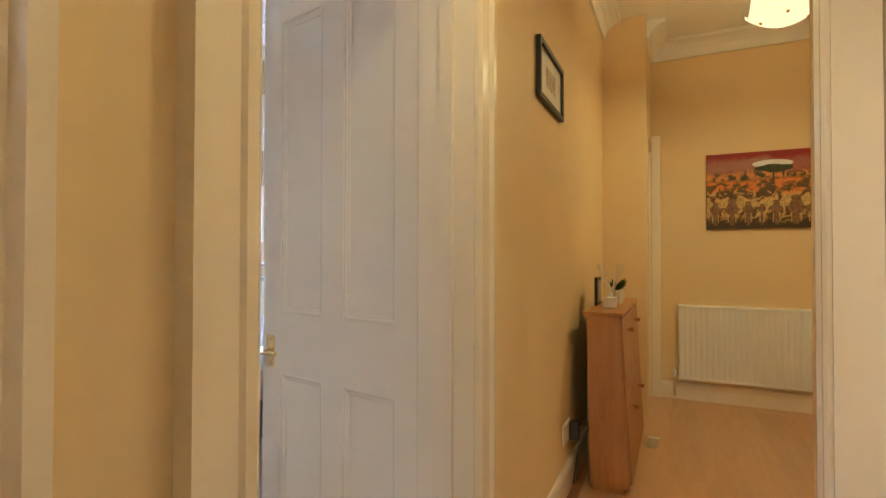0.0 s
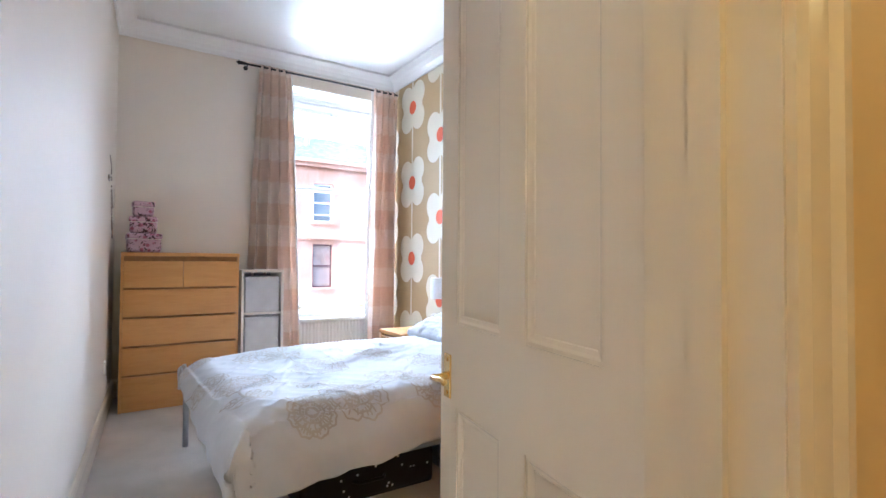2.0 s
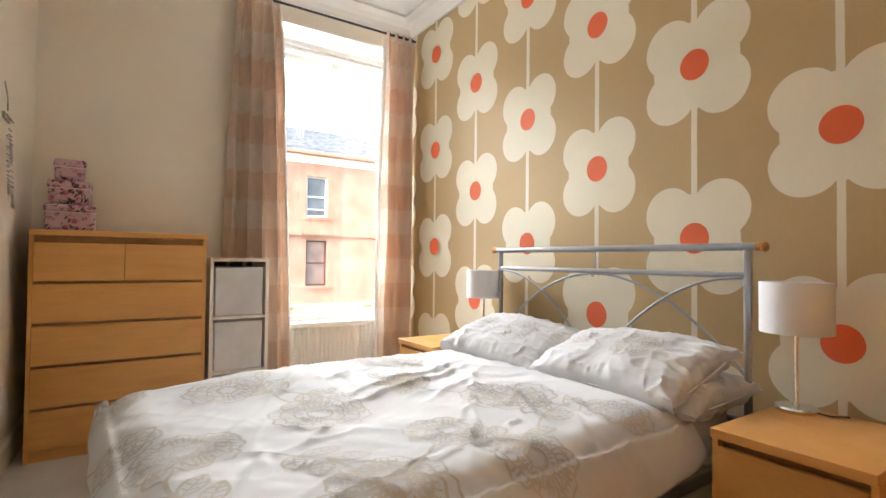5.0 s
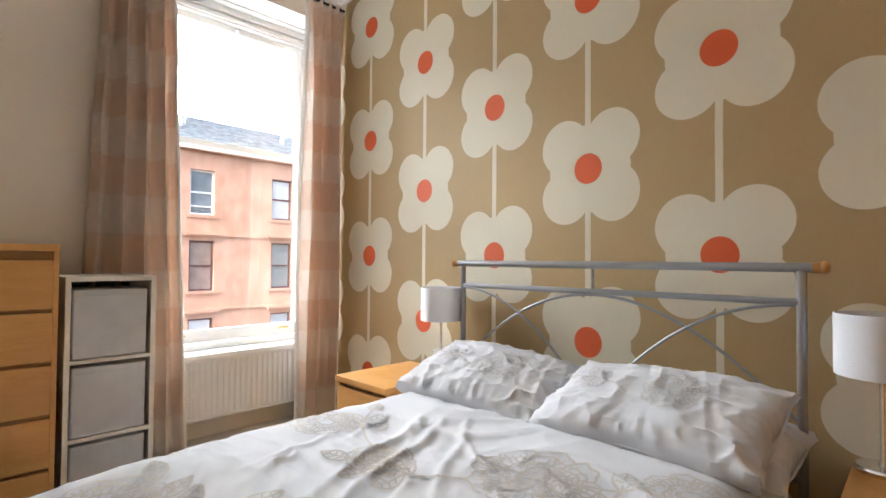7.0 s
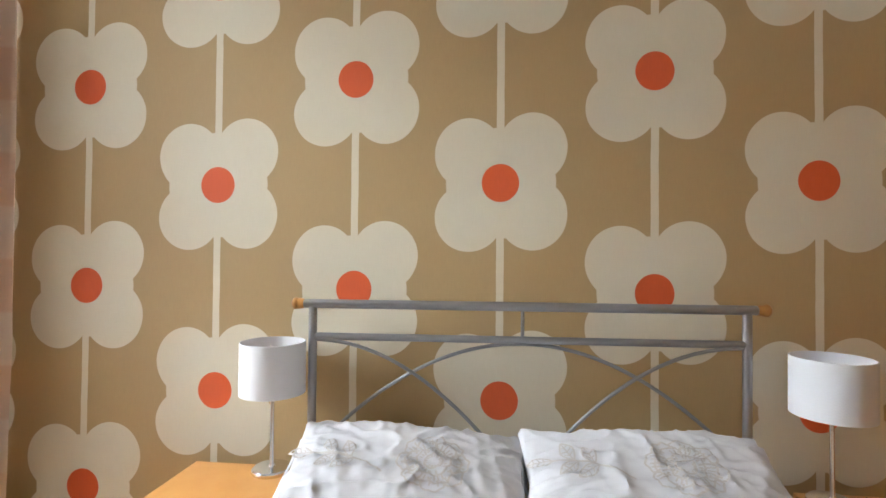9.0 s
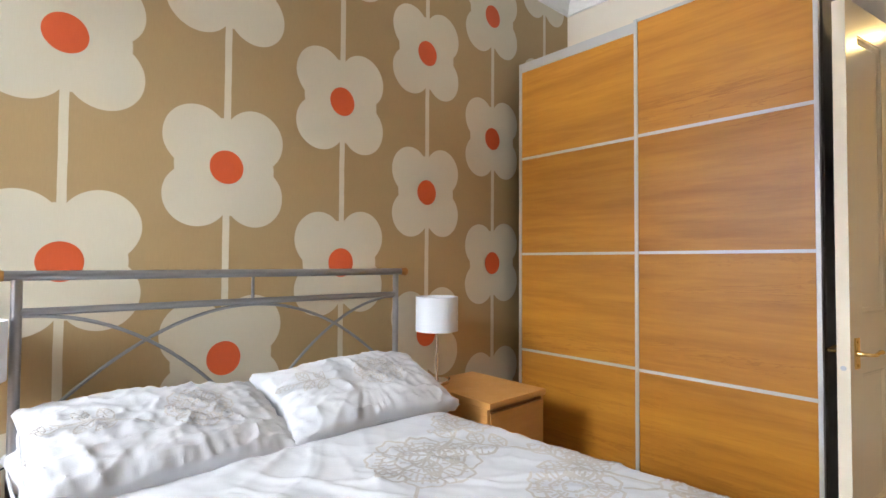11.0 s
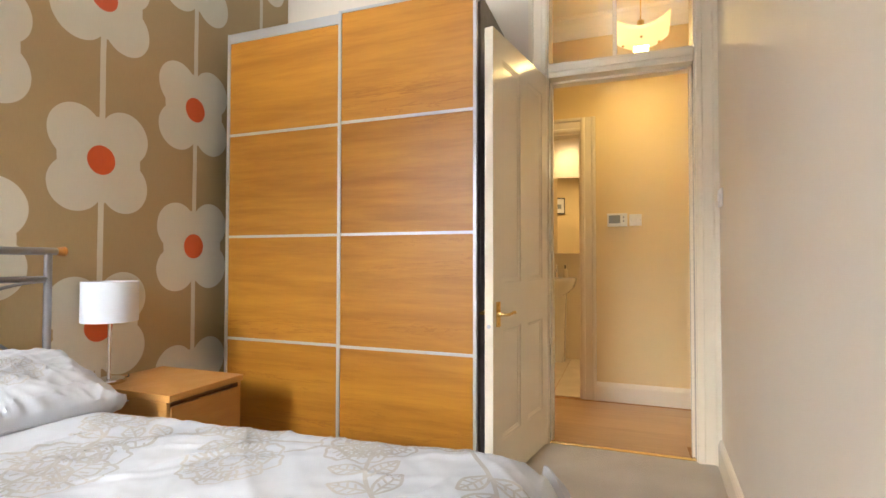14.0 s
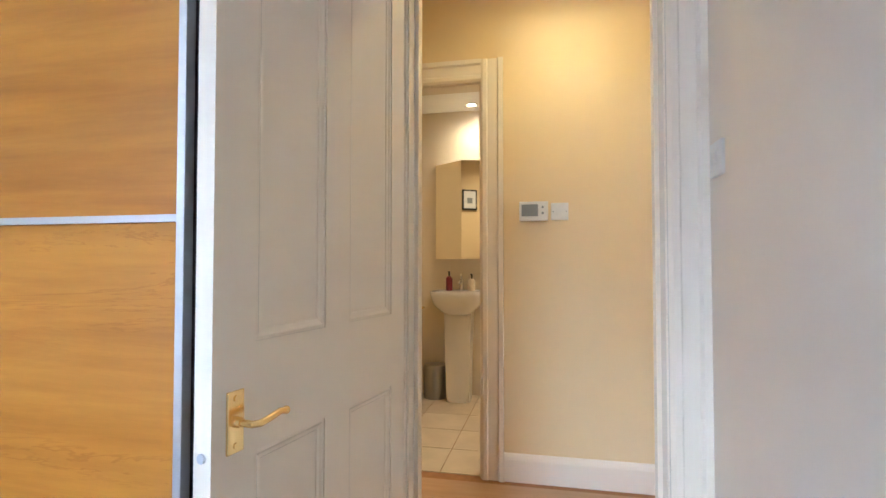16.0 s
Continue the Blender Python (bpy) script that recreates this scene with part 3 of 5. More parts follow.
def radiator(name, label, width, height, ribs, m):
    """Panel radiator; its face towards -y, foot of the panel at the origin's height."""
    r = thing(name, label, "radiator")
    r.matrix_basis = m
    bm = bmesh.new()
    prof = []
    step = width / ribs
    for i in range(ribs):
        a = -width / 2 + i * step
        prof += [(a, 0.0), (a + step * 0.25, -0.006), (a + step * 0.55, -0.006), (a + step * 0.8, 0.0)]
    prof += [(width / 2, 0.0), (width / 2, 0.03), (-width / 2, 0.03)]
    extrude(bm, prof, lambda u, p, q: (p, q, u), 0.02, height - 0.02)
    part("panel", bm, ENAMEL, r)
    for z0, z1 in ((0, 0.02), (height - 0.02, height)):
        bm = bmesh.new()
        box(bm, -width / 2, width / 2, -0.010, 0.032, z0, z1, 0.006)
        part("rail", bm, ENAMEL, r)
    bm = bmesh.new()
    box(bm, -width / 2, width / 2, 0.032, 0.07, height - 0.012, height, 0.002)
    part("top_grille", bm, ENAMEL, r)
    for s in (-1, 1):
        bm = bmesh.new()
        cyl(bm, (s * (width / 2 + 0.03), 0.015, -0.14), (s * (width / 2 + 0.03), 0.015, 0.03), 0.008)
        cyl(bm, (s * (width / 2 + 0.03), 0.015, 0.03), (s * width / 2, 0.015, 0.03), 0.008)
        part("pipe", bm, CHROME, r, "", True)
        bm = bmesh.new()
        cyl(bm, (s * (width / 2 + 0.03), 0.015, 0.015), (s * (width / 2 + 0.03), 0.015, 0.07), 0.016, 0.013)
        part("valve", bm, WHITEP, r, "", True)
    return r


radiator("radiator", "white ribbed panel radiator below the window", 0.80, 0.38, 22, pose(-2.10, -0.66, 0.12, 0, 0, 90))
radiator("radiator", "long white ribbed panel radiator on the hall wall", 1.35, 0.60, 34, pose(3.74, 1.345, 0.17))

# ---- bed ----
bed = thing("bed", "double bed with grey steel tube headboard and white bedding", "bed", at=(0.075, -0.10, 0), turn=1.2)
HBW = 0.715
for s in (-1, 1):
    cylpart("head_post", (s * HBW, 0, 0), (s * HBW, 0, 1.085), 0.0145, STEEL, bed)
    cylpart("foot_leg", (s * 0.64, -2.02, 0), (s * 0.64, -2.02, 0.34), 0.016, STEEL, bed)
    boxpart("side_rail", (s * 0.675 - 0.014, s * 0.675 + 0.014, -1.99, -0.01, 0.235, 0.285), STEEL, bed, 0.004)
    bm = bmesh.new()
    cyl(bm, (s * 0.745, 0, 1.096), (s * 0.765, 0, 1.096), 0.016, 0.019)
    ball(bm, (s * 0.775, 0, 1.096), 0.021, 0.7)
    part("knob", bm, OAK, bed, "turned wooden bar end", True)
cylpart("top_bar", (-0.75, 0, 1.096), (0.75, 0, 1.096), 0.0155, STEEL, bed)
cylpart("lower_bar", (-HBW, 0, 0.985), (HBW, 0, 0.985), 0.0125, STEEL, bed)
cylpart("strut", (0, 0, 0.985), (0, 0, 1.09), 0.006, STEEL, bed)
cylpart("base_bar", (-HBW, 0, 0.42), (HBW, 0, 0.42), 0.0125, STEEL, bed)
cylpart("foot_bar", (-0.66, -2.02, 0.325), (0.66, -2.02, 0.325), 0.014, STEEL, bed)
tubepart("arch", [(x, 0.004, 0.972 - 0.75 * x * x) for x in [i / 20 * 0.7 for i in range(-20, 21)]], 0.0062, STEEL, bed)
for s in (-1, 1):
    tubepart("arch", [(s * (0.70 - d), -0.008, 0.975 - 0.95 * d * d) for d in [i / 20 * 0.74 for i in range(21)]], 0.0062, STEEL, bed)
for i in range(7):
    boxpart("slat", (-0.66, 0.66, -0.25 - i * 0.27, -0.19 - i * 0.27, 0.262, 0.278), BIRCH, bed)

M_BED = pose(0.05, -0.07, 0, 0, 0, 3.0)


def soft_box(sx, sy, sz, n=(30, 30), k=0.55):
    """A plump upright-faced cushion shape, as a closed grid of two skins."""
    nx, ny = n
    skins = []
    for s in (1, -1):
        grid = []
        for i in range(nx + 1):
            row = []
            for j in range(ny + 1):
                u, v = 2 * i / nx - 1, 2 * j / ny - 1
                h = max(0.0, (1 - abs(u) ** 3.0) * (1 - abs(v) ** 2.6)) ** k
                pin = 1 - 0.085 * (1 - abs(u * v)) * (abs(u) ** 4 + abs(v) ** 4)
                row.append((u * sx / 2 * pin, v * sy / 2 * pin, s * h * sz / 2))
            grid.append(row)
        skins.append(grid)
    return skins


mat_bm = bmesh.new()
box(mat_bm, -0.665, 0.665, -1.99, -0.03, 0.285, 0.475, 0.04, 4)
ob = part("mattress", mat_bm, SHEET, None, "", True)
ob.matrix_basis = M_BED
tagged(ob, "white mattress on the steel bed frame", "mattress")


# long pulled folds of the duvet: start, end, height and width
FOLDS = (
    (-0.30, 0.10, 0.02, 1.05, 0.014, 0.018), (-0.38, 0.12, -0.10, 0.95, 0.012, 0.016), (-0.24, 0.08, 0.16, 0.80, 0.010, 0.016),
    (0.10, 0.30, 0.62, 0.62, 0.014, 0.016), (0.12, 0.18, 0.70, 0.40, 0.013, 0.014), (0.20, 0.55, 0.68, 0.98, 0.010, 0.014),
    (-0.60, 0.90, -0.05, 1.25, 0.010, 0.016), (-0.10, 1.20, 0.45, 1.70, 0.012, 0.020), (-0.55, 0.45, -0.20, 0.52, 0.011, 0.014),
)
crng = random.Random(21)
for k in range(26):
    fx, fy, fa = crng.uniform(-0.5, 0.55), crng.uniform(0.15, 1.35), crng.uniform(0.5, 1.5)
    fl = crng.uniform(0.16, 0.42)
    FOLDS += ((fx, fy, fx + fl * math.cos(fa), fy + fl * math.sin(fa), crng.uniform(0.005, 0.009), crng.uniform(0.010, 0.014)),)


def wrinkle(x, y):
    """Rumples of the duvet: long soft folds fanning from the far corner plus fine creases."""
    a = noise.noise(Vector((x * 1.1 + 3, y * 1.1, 0.3)))
    q = x * 0.55 + y * 0.85 + 0.35 * a
    r = -x * 0.8 + y * 0.5
    fold = 1 - abs(noise.noise(Vector((q * 5.0, r * 0.9, 1.7))))
    fold2 = 1 - abs(noise.noise(Vector((r * 6.5, q * 1.6, 8.1))))
    fine = 1 - abs(noise.noise(Vector((x * 13, y * 10, 4.4))))
    reg = 0.5 + 0.5 * noise.noise(Vector((x * 1.7, y * 1.5, 9.0)))
    sharp = 1 - abs(noise.noise(Vector((q * 14.0, r * 2.2, 5.5))))
    sharp2 = 1 - abs(noise.noise(Vector((x * 7 - y * 9, x * 5 + y * 3, 2.2))))
    ridges = 0.0
    for x0, y0, x1, y1, h, w in FOLDS:
        dx, dy = x1 - x0, y1 - y0
        ln = math.hypot(dx, dy)
        along = ((x - x0) * dx + (y - y0) * dy) / (ln * ln)
        if 0 < along < 1:
            off = ((x - x0) * dy - (y - y0) * dx) / ln + 0.02 * noise.noise(Vector((along * 4, h * 90, 0)))
            ridges += h * math.sin(math.pi * along) * math.exp(-(off / w) ** 2)
    return 0.030 * a + 0.018 * fold ** 3 * reg + 0.005 * fold2 ** 3 + 0.0025 * fine ** 2 + 0.007 * sharp ** 5 * reg + 0.005 * sharp2 ** 6 * reg + ridges - 0.012


DW, DTOPZ, DY_HEAD, DY_FOOT = 0.69, 0.535, -0.42, -2.03
SIDE_W, SIDE_E = 0.20, 0.34


def duvet(u, v):
    """A place on the duvet; u across and v along, in metres of cloth from the bed's middle and head."""
    y_len = DY_HEAD - DY_FOOT
    over_u = abs(u) - DW
    over_v = v - y_len
    s = 1 if u > 0 else -1
    x, y = max(-DW, min(DW, u)), DY_HEAD - min(v, y_len)
    z = DTOPZ + wrinkle(u, v)
    r = 0.10
    edge = 0.0
    for over, ax in ((over_u, 0), (over_v, 1)):
        inside = -over
        if inside < r and over < 0:
            z -= 0.045 * (1 - inside / r) ** 2
        if over > 0:
            wave = noise.noise(Vector((u * 3.2 if ax else 5.0, v * 3.2 if not ax else 2.0, 2.0)))
            fold = 0.03 * wave + 0.012 * noise.noise(Vector((u * 9, v * 9, 6.0)))
            bulge = 0.075 * math.sin(min(1.0, over / 0.16) * math.pi / 2) + fold * min(1, over / 0.2)
            drop = 0.045 + max(0.0, over - 0.02) * 0.95
            if ax == 0:
                x += s * bulge
            else:
                y -= bulge
            edge = max(edge, drop)
    return Vector((x, y, z - edge))


bm = bmesh.new()
nu, nv = 190, 210

def hem(a):
    """How far the duvet runs along the bed, at the share a of its width: short by the window, long by the door."""
    return (DY_HEAD - DY_FOOT) + 0.05 + 0.31 * a ** 1.3


def span(q):
    """The duvet's width at the share q of its length; by the door it hangs lower towards the foot."""
    return 2 * DW + SIDE_W + SIDE_E * (0.40 + 0.60 * q)


def laid(u, v):
    """The place on the duvet's mesh for a place of its cloth."""
    a = max(0.0, min(0.9999, (u + DW + SIDE_W) / span(v / hem(0.5)))) * nu
    b = max(0.0, min(0.9999, v / hem(a / nu))) * nv
    i, j = int(a), int(b)
    p, q = a - i, b - j
    return (skin[i][j] * (1 - p) + skin[i + 1][j] * p) * (1 - q) + (skin[i][j + 1] * (1 - p) + skin[i + 1][j + 1] * p) * q


grid = [[bm.verts.new(duvet(-DW - SIDE_W + span(j / nv) * i / nu, hem(i / nu) * j / nv)) for j in range(nv + 1)] for i in range(nu + 1)]
for i in range(nu):
    for j in range(nv):
        bm.faces.new((grid[i][j], grid[i + 1][j], grid[i + 1][j + 1], grid[i][j + 1]))
skin = [[v.co.copy() for v in row] for row in grid]
cover = part("duvet", bm, SHEET, None, "", True)
cover.data.update()
thick = cover.modifiers.new("thickness", "SOLIDIFY")
thick.thickness, thick.offset = 0.02, -1
cover.matrix_basis = M_BED
tagged(cover, "rumpled white duvet with beige embroidered flowers on the bed", "duvet")
THREAD = cloth("beige_thread", (0.49, 0.45, 0.415), 900, 0.8, 0.15, 0.4)
PALETHREAD = cloth("pale_thread", (0.53, 0.50, 0.48), 900, 0.8, 0.1, 0.4)


def stitch(bm, pts, w, surface):
    """A flat stitched line laid on a soft surface along the points of its cloth."""
    left, right = [], []
    for k, p in enumerate(pts):
        a, b = pts[max(k - 1, 0)], pts[min(k + 1, len(pts) - 1)]
        d = Vector((b[0] - a[0], b[1] - a[1]))
        d = d.normalized() if d.length > 1e-9 else Vector((1, 0))
        nrm = Vector((-d.y, d.x)) * w / 2
        e = 0.004
        p0 = surface(p[0], p[1])
        nz = (surface(p[0] + e, p[1]) - p0).cross(surface(p[0], p[1] + e) - p0)
        nz = nz.normalized() * (1 if nz.z > 0 else -1)
        left.append(bm.verts.new(surface(p[0] + nrm.x, p[1] + nrm.y) + nz * 0.0028))
        right.append(bm.verts.new(surface(p[0] - nrm.x, p[1] - nrm.y) + nz * 0.0028))
    for k in range(len(pts) - 1):
        bm.faces.new((left[k], left[k + 1], right[k + 1], right[k]))


def blossom(bm, c, r, turn, surface, w=0.0085, rng=random.Random(4)):
    """A peony drawn in lines: shells of scalloped petals with veins."""
    for ring, (rad, count) in enumerate(((0.26, 3), (0.5, 5), (0.78, 6), (1.0, 8))):
        for i in range(count):
            a0 = turn + 2 * math.pi * (i + 0.5 * ring) / count
            wid = math.pi / count * 1.15
            pts = []
            for k in range(13):
                t = k / 12 * 2 - 1
                rr = r * rad * (0.72 + 0.30 * (1 - t * t) ** 0.5 + 0.03 * math.sin(9 * t))
                pts.append((c[0] + rr * math.cos(a0 + t * wid), c[1] + rr * math.sin(a0 + t * wid)))
            stitch(bm, pts, w, surface)
            for t in (-0.5, -0.2, 0.15, 0.45):
                if rng.random() < 0.75:
                    a = a0 + t * wid
                    r0, r1 = r * rad * 0.66, r * rad * (0.85 + 0.08 * rng.random())
                    stitch(bm, [(c[0] + (r0 + (r1 - r0) * q) * math.cos(a), c[1] + (r0 + (r1 - r0) * q) * math.sin(a)) for q in (0, 0.5, 1)], w * 0.8, surface)


def spray(bm, c, ang, length, surface, w=0.0085):
    """A stem with paired veined leaves."""
    def at(q, off=0.0):
        bend = 0.25 * q * q
        return (c[0] + length * q * math.cos(ang + bend) - off * math.sin(ang + bend), c[1] + length * q * math.sin(ang + bend) + off * math.cos(ang + bend))
    stitch(bm, [at(k / 12) for k in range(13)], w * 1.3, surface)
    for q, s in ((0.45, 1), (0.5, -1), (0.7, 1), (0.75, -1), (1.0, 0)):
        b = at(q)
        a = ang + 0.5 * q + s * 0.95
        ln, wd = length * 0.33, length * 0.085
        for side in (-1, 1):
            stitch(bm, [(b[0] + ln * t * math.cos(a) - side * wd * math.sin(math.pi * t) * math.sin(a), b[1] + ln * t * math.sin(a) + side * wd * math.sin(math.pi * t) * math.cos(a)) for t in [k / 10 for k in range(11)]], w, surface)
            for t in (0.3, 0.5, 0.7):
                o = side * wd * math.sin(math.pi * t) * 0.85
                stitch(bm, [(b[0] + ln * t * math.cos(a), b[1] + ln * t * math.sin(a)), (b[0] + ln * (t + 0.1) * math.cos(a) - o * math.sin(a), b[1] + ln * (t + 0.1) * math.sin(a) + o * math.cos(a))], w * 0.7, surface)
        stitch(bm, [(b[0] + ln * t * math.cos(a), b[1] + ln * t * math.sin(a)) for t in (0, 0.5, 0.95)], w * 0.8, surface)


for c, r, turn, ang in (
    ((0.22, 0.41), 0.175, 0.3, 2.4), ((0.40, 0.83), 0.13, 1.0, 0.9), ((0.03, 1.07), 0.16, 0.1, 2.9), ((-0.42, 1.25), 0.15, 0.5, -0.8),
    ((0.13, 1.48), 0.14, 2.0, -0.85), ((-0.16, 0.62), 0.10, 0.6, 3.6), ((-0.52, 0.55), 0.12, 0.2, 2.2), ((0.57, 0.25), 0.12, 0.8, 2.6),
    ((0.66, 0.73), 0.12, 0.8, 4.0), ((0.62, 1.14), 0.15, 0.1, 4.4), ((-0.09, 1.62), 0.11, 1.4, 2.5), ((-0.58, 1.62), 0.12, 0.9, 4.2), ((0.70, 1.36), 0.10, 0.2, 2.5),
):
    bm = bmesh.new()
    blossom(bm, c, r, turn, laid)
    e = (c[0] + r * math.cos(ang), c[1] + r * math.sin(ang))
    spray(bm, e, ang, 0.34, laid)
    part("embroidery", bm, THREAD, cover, "beige stitched flower and leaves")


def pillow(m, seed, label):
    skins = soft_box(0.735, 0.46, 0.165, (84, 60))
    bm = bmesh.new()
    rows = []

    def crease(x, y, s):
        p = Vector((x * 4 + seed, y * 4, s * 3.0))
        ray = math.atan2(y, x) * 6
        tug = 1 - abs(noise.noise(Vector((ray, seed, 0.5))))
        rim = max(abs(x) / 0.36, abs(y) / 0.24) ** 2
        wav = Vector((x * 9 + 3 * y, y * 14 - 2 * x, seed + s))
        return 0.016 * noise.noise(p) + 0.014 * tug ** 4 * rim + 0.009 * (1 - abs(noise.noise(wav))) ** 6 + 0.004 * (1 - abs(noise.noise(wav * 2.1))) ** 4 + 0.009 * (1 - abs(noise.noise(Vector((x * 15 + 4 * y, y * 3.5, seed * 2 + s))))) ** 5 * (0.35 + 0.65 * min(1.0, rim))
    for s, grid in zip((1, -1), skins):
        rows.append([[bm.verts.new((x, y, z + (s * crease(x, y, s) if abs(z) > 0.004 else 0))) for x, y, z in row] for row in grid])
    for k, g in enumerate(rows):
        for i in range(len(g) - 1):
            for j in range(len(g[0]) - 1):
                bm.faces.new((g[i][j], g[i + 1][j], g[i + 1][j + 1], g[i][j + 1]))
    bmesh.ops.remove_doubles(bm, verts=bm.verts, dist=0.0005)
    ob = part("pillow", bm, SHEET, None, "", True)
    ob.matrix_basis = m
    tagged(ob, label, "pillow", "pillows on the bed")

    def top(x, y):
        u, v = max(-1, min(1, x / 0.375)), max(-1, min(1, y / 0.225))
        h = max(0.0, (1 - abs(u) ** 3) * (1 - abs(v) ** 2.6)) ** 0.55 * 0.0835
        return Vector((x, y, h + crease(x, y, 1)))
    bm = bmesh.new()
    blossom(bm, (0.08, 0.0), 0.10, seed, top, 0.006)
    spray(bm, (-0.06, -0.05), 2.6, 0.22, top, 0.005)
    part("embroidery", bm, PALETHREAD, ob, "pale stitched flower")
    bm = bmesh.new()
    tube(bm, [(0.355 * math.copysign(abs(math.cos(a)) ** 0.35, math.cos(a)), 0.211 * math.copysign(abs(math.sin(a)) ** 0.35, math.sin(a)), 0) for a in [2 * math.pi * k / 64 for k in range(65)]], 0.004, 6)
    part("seam", bm, SHEET, ob, "", True)
    return ob


pillow(pose(-0.275, -0.34, 0.597, 19, 3, 3), 2.0, "plump white pillow leaning on the headboard bars")
pillow(pose(0.42, -0.335, 0.612, 19, -1, -2), 7.3, "creased white pillow with a stitched flower")
pillow(pose(-0.29, -0.275, 0.525, 4, 0, 4), 12.6, "flat white pillow lying under another pillow")
pillow(pose(0.455, -0.265, 0.53, 4, 0, -1), 17.1, "flat white pillow lying under another pillow")

for x0, x1, y0, y1, z1, mat, lab in ((-0.15, 0.66, -1.80, -1.12, 0.22, BLACKP, "black fabric storage case with small stars"), (0.15, 0.66, -1.02, -0.5, 0.2, None, "clear plastic storage box with dark clothes")):
    st = thing("storage_box", lab + " under the bed", "storage box")
    if mat:
        boxpart("case", (x0, x1, y0, y1, 0.0, z1), mat, st, 0.025)
        rng = random.Random(3)
        for i in range(16):
            bm = bmesh.new()
            ball(bm, (x1 + 0.001, rng.uniform(y0 + 0.04, y1 - 0.04), rng.uniform(0.03, z1 - 0.03)), 0.006, 0.3, 1, 1, 6)
            part("star", bm, WHITEP, st, "small white star")
        tubepart("handle", [(x1, -1.56, 0.1), (x1 + 0.03, -1.54, 0.1), (x1 + 0.03, -1.42, 0.1), (x1, -1.40, 0.1)], 0.008, BLACKP, st)
    else:
        p = boxpart("tub", (x0, x1, y0, y1, 0.0, z1), plain("cloudy_plastic", (0.4, 0.42, 0.44), 0.25), st, 0.02)
        boxpart("lid", (x0 - 0.01, x1 + 0.01, y0 - 0.01, y1 + 0.01, z1, z1 + 0.02), plain("smoky_lid", (0.18, 0.19, 0.2), 0.3), st, 0.006)

# ---- bedside tables and lamps ----


def bedside(m, label):
    w, d, h = 0.40, 0.49, 0.53
    t = thing("bedside_table", label, "bedside table", "bedside tables")
    t.matrix_basis = m
    bm = bmesh.new()
    box(bm, -w / 2, w / 2, -d / 2 - 0.015, d / 2, h - 0.028, h, 0.002)
    part("top", bm, BIRCH, t)
    for s in (-1, 1):
        boxpart("side_panel", (min(s * w / 2, s * (w / 2 - 0.018)), max(s * w / 2, s * (w / 2 - 0.018)), -d / 2, d / 2, 0.0, h - 0.028), BIRCH, t, 0.0015)
    boxpart("back_panel", (-w / 2 + 0.018, w / 2 - 0.018, d / 2 - 0.01, d / 2 - 0.002, 0.03, h - 0.03), BIRCH, t)
    boxpart("groove", (-w / 2 + 0.018, w / 2 - 0.018, -d / 2 + 0.03, -d / 2 + 0.045, 0.03, h - 0.028), GROOVE, t)
    for z0, z1 in ((0.045, 0.255), (0.265, h - 0.052)):
        boxpart("drawer_front", (-w / 2 + 0.019, w / 2 - 0.019, -d / 2 - 0.006, -d / 2 + 0.014, z0, z1), BIRCH, t, 0.002)
    boxpart("plinth", (-w / 2 + 0.018, w / 2 - 0.018, -d / 2 + 0.02, -d / 2 + 0.035, 0.0, 0.045), BIRCH, t)
    return t


bedside(pose(1.117, -0.345, 0), "birch veneer two-drawer bedside table beside the wardrobe")
bedside(pose(-0.865, -0.345, 0), "birch veneer two-drawer bedside table near the window")


def table_lamp(at, label):
    t = thing("table_lamp", label, "table lamp", "bedside lamps", at=at)
    bm = bmesh.new()
    lathe(bm, [(0.001, 0), (0.062, 0), (0.065, 0.004), (0.065, 0.012), (0.06, 0.017), (0.012, 0.02), (0.007, 0.03), (0.007, 0.38), (0.001, 0.38)])
    part("base", bm, CHROME, t, "chrome disc base with a thin stem", True)
    bm = bmesh.new()
    lathe(bm, [(0.108, 0.266), (0.108, 0.438), (0.105, 0.439), (0.105, 0.265), (0.108, 0.266)], n=40)
    part("shade", bm, SHADE, t, "white drum fabric shade", True)
    bm = bmesh.new()
    for a in range(3):
        cyl(bm, (0, 0, 0.40), (0.105 * math.cos(a * 2.094), 0.105 * math.sin(a * 2.094), 0.41), 0.0015, n=6)
    lathe(bm, [(0.001, 0.37), (0.02, 0.37), (0.02, 0.40), (0.001, 0.40)], n=16)
    part("fitting", bm, WHITEP, t, "", True)
    bm = bmesh.new()
    ball(bm, (0, 0, 0.365), 0.024, 1, 1, 1.3)
    part("bulb", bm, WHITEP, t, "", True)
    tubepart("cable", [(0.06, 0, 0.006), (0.10, 0.01, 0.004), (0.13, 0.05, 0.004), (0.15, 0.09, -0.05), (0.15, 0.10, -0.25)], 0.0028, BLACKP, t, "", 6)
    return t


table_lamp((0.985, -0.175, 0.53), "white drum table lamp on a chrome base")
table_lamp((-0.765, -0.15, 0.53), "white drum table lamp beside the pillow")

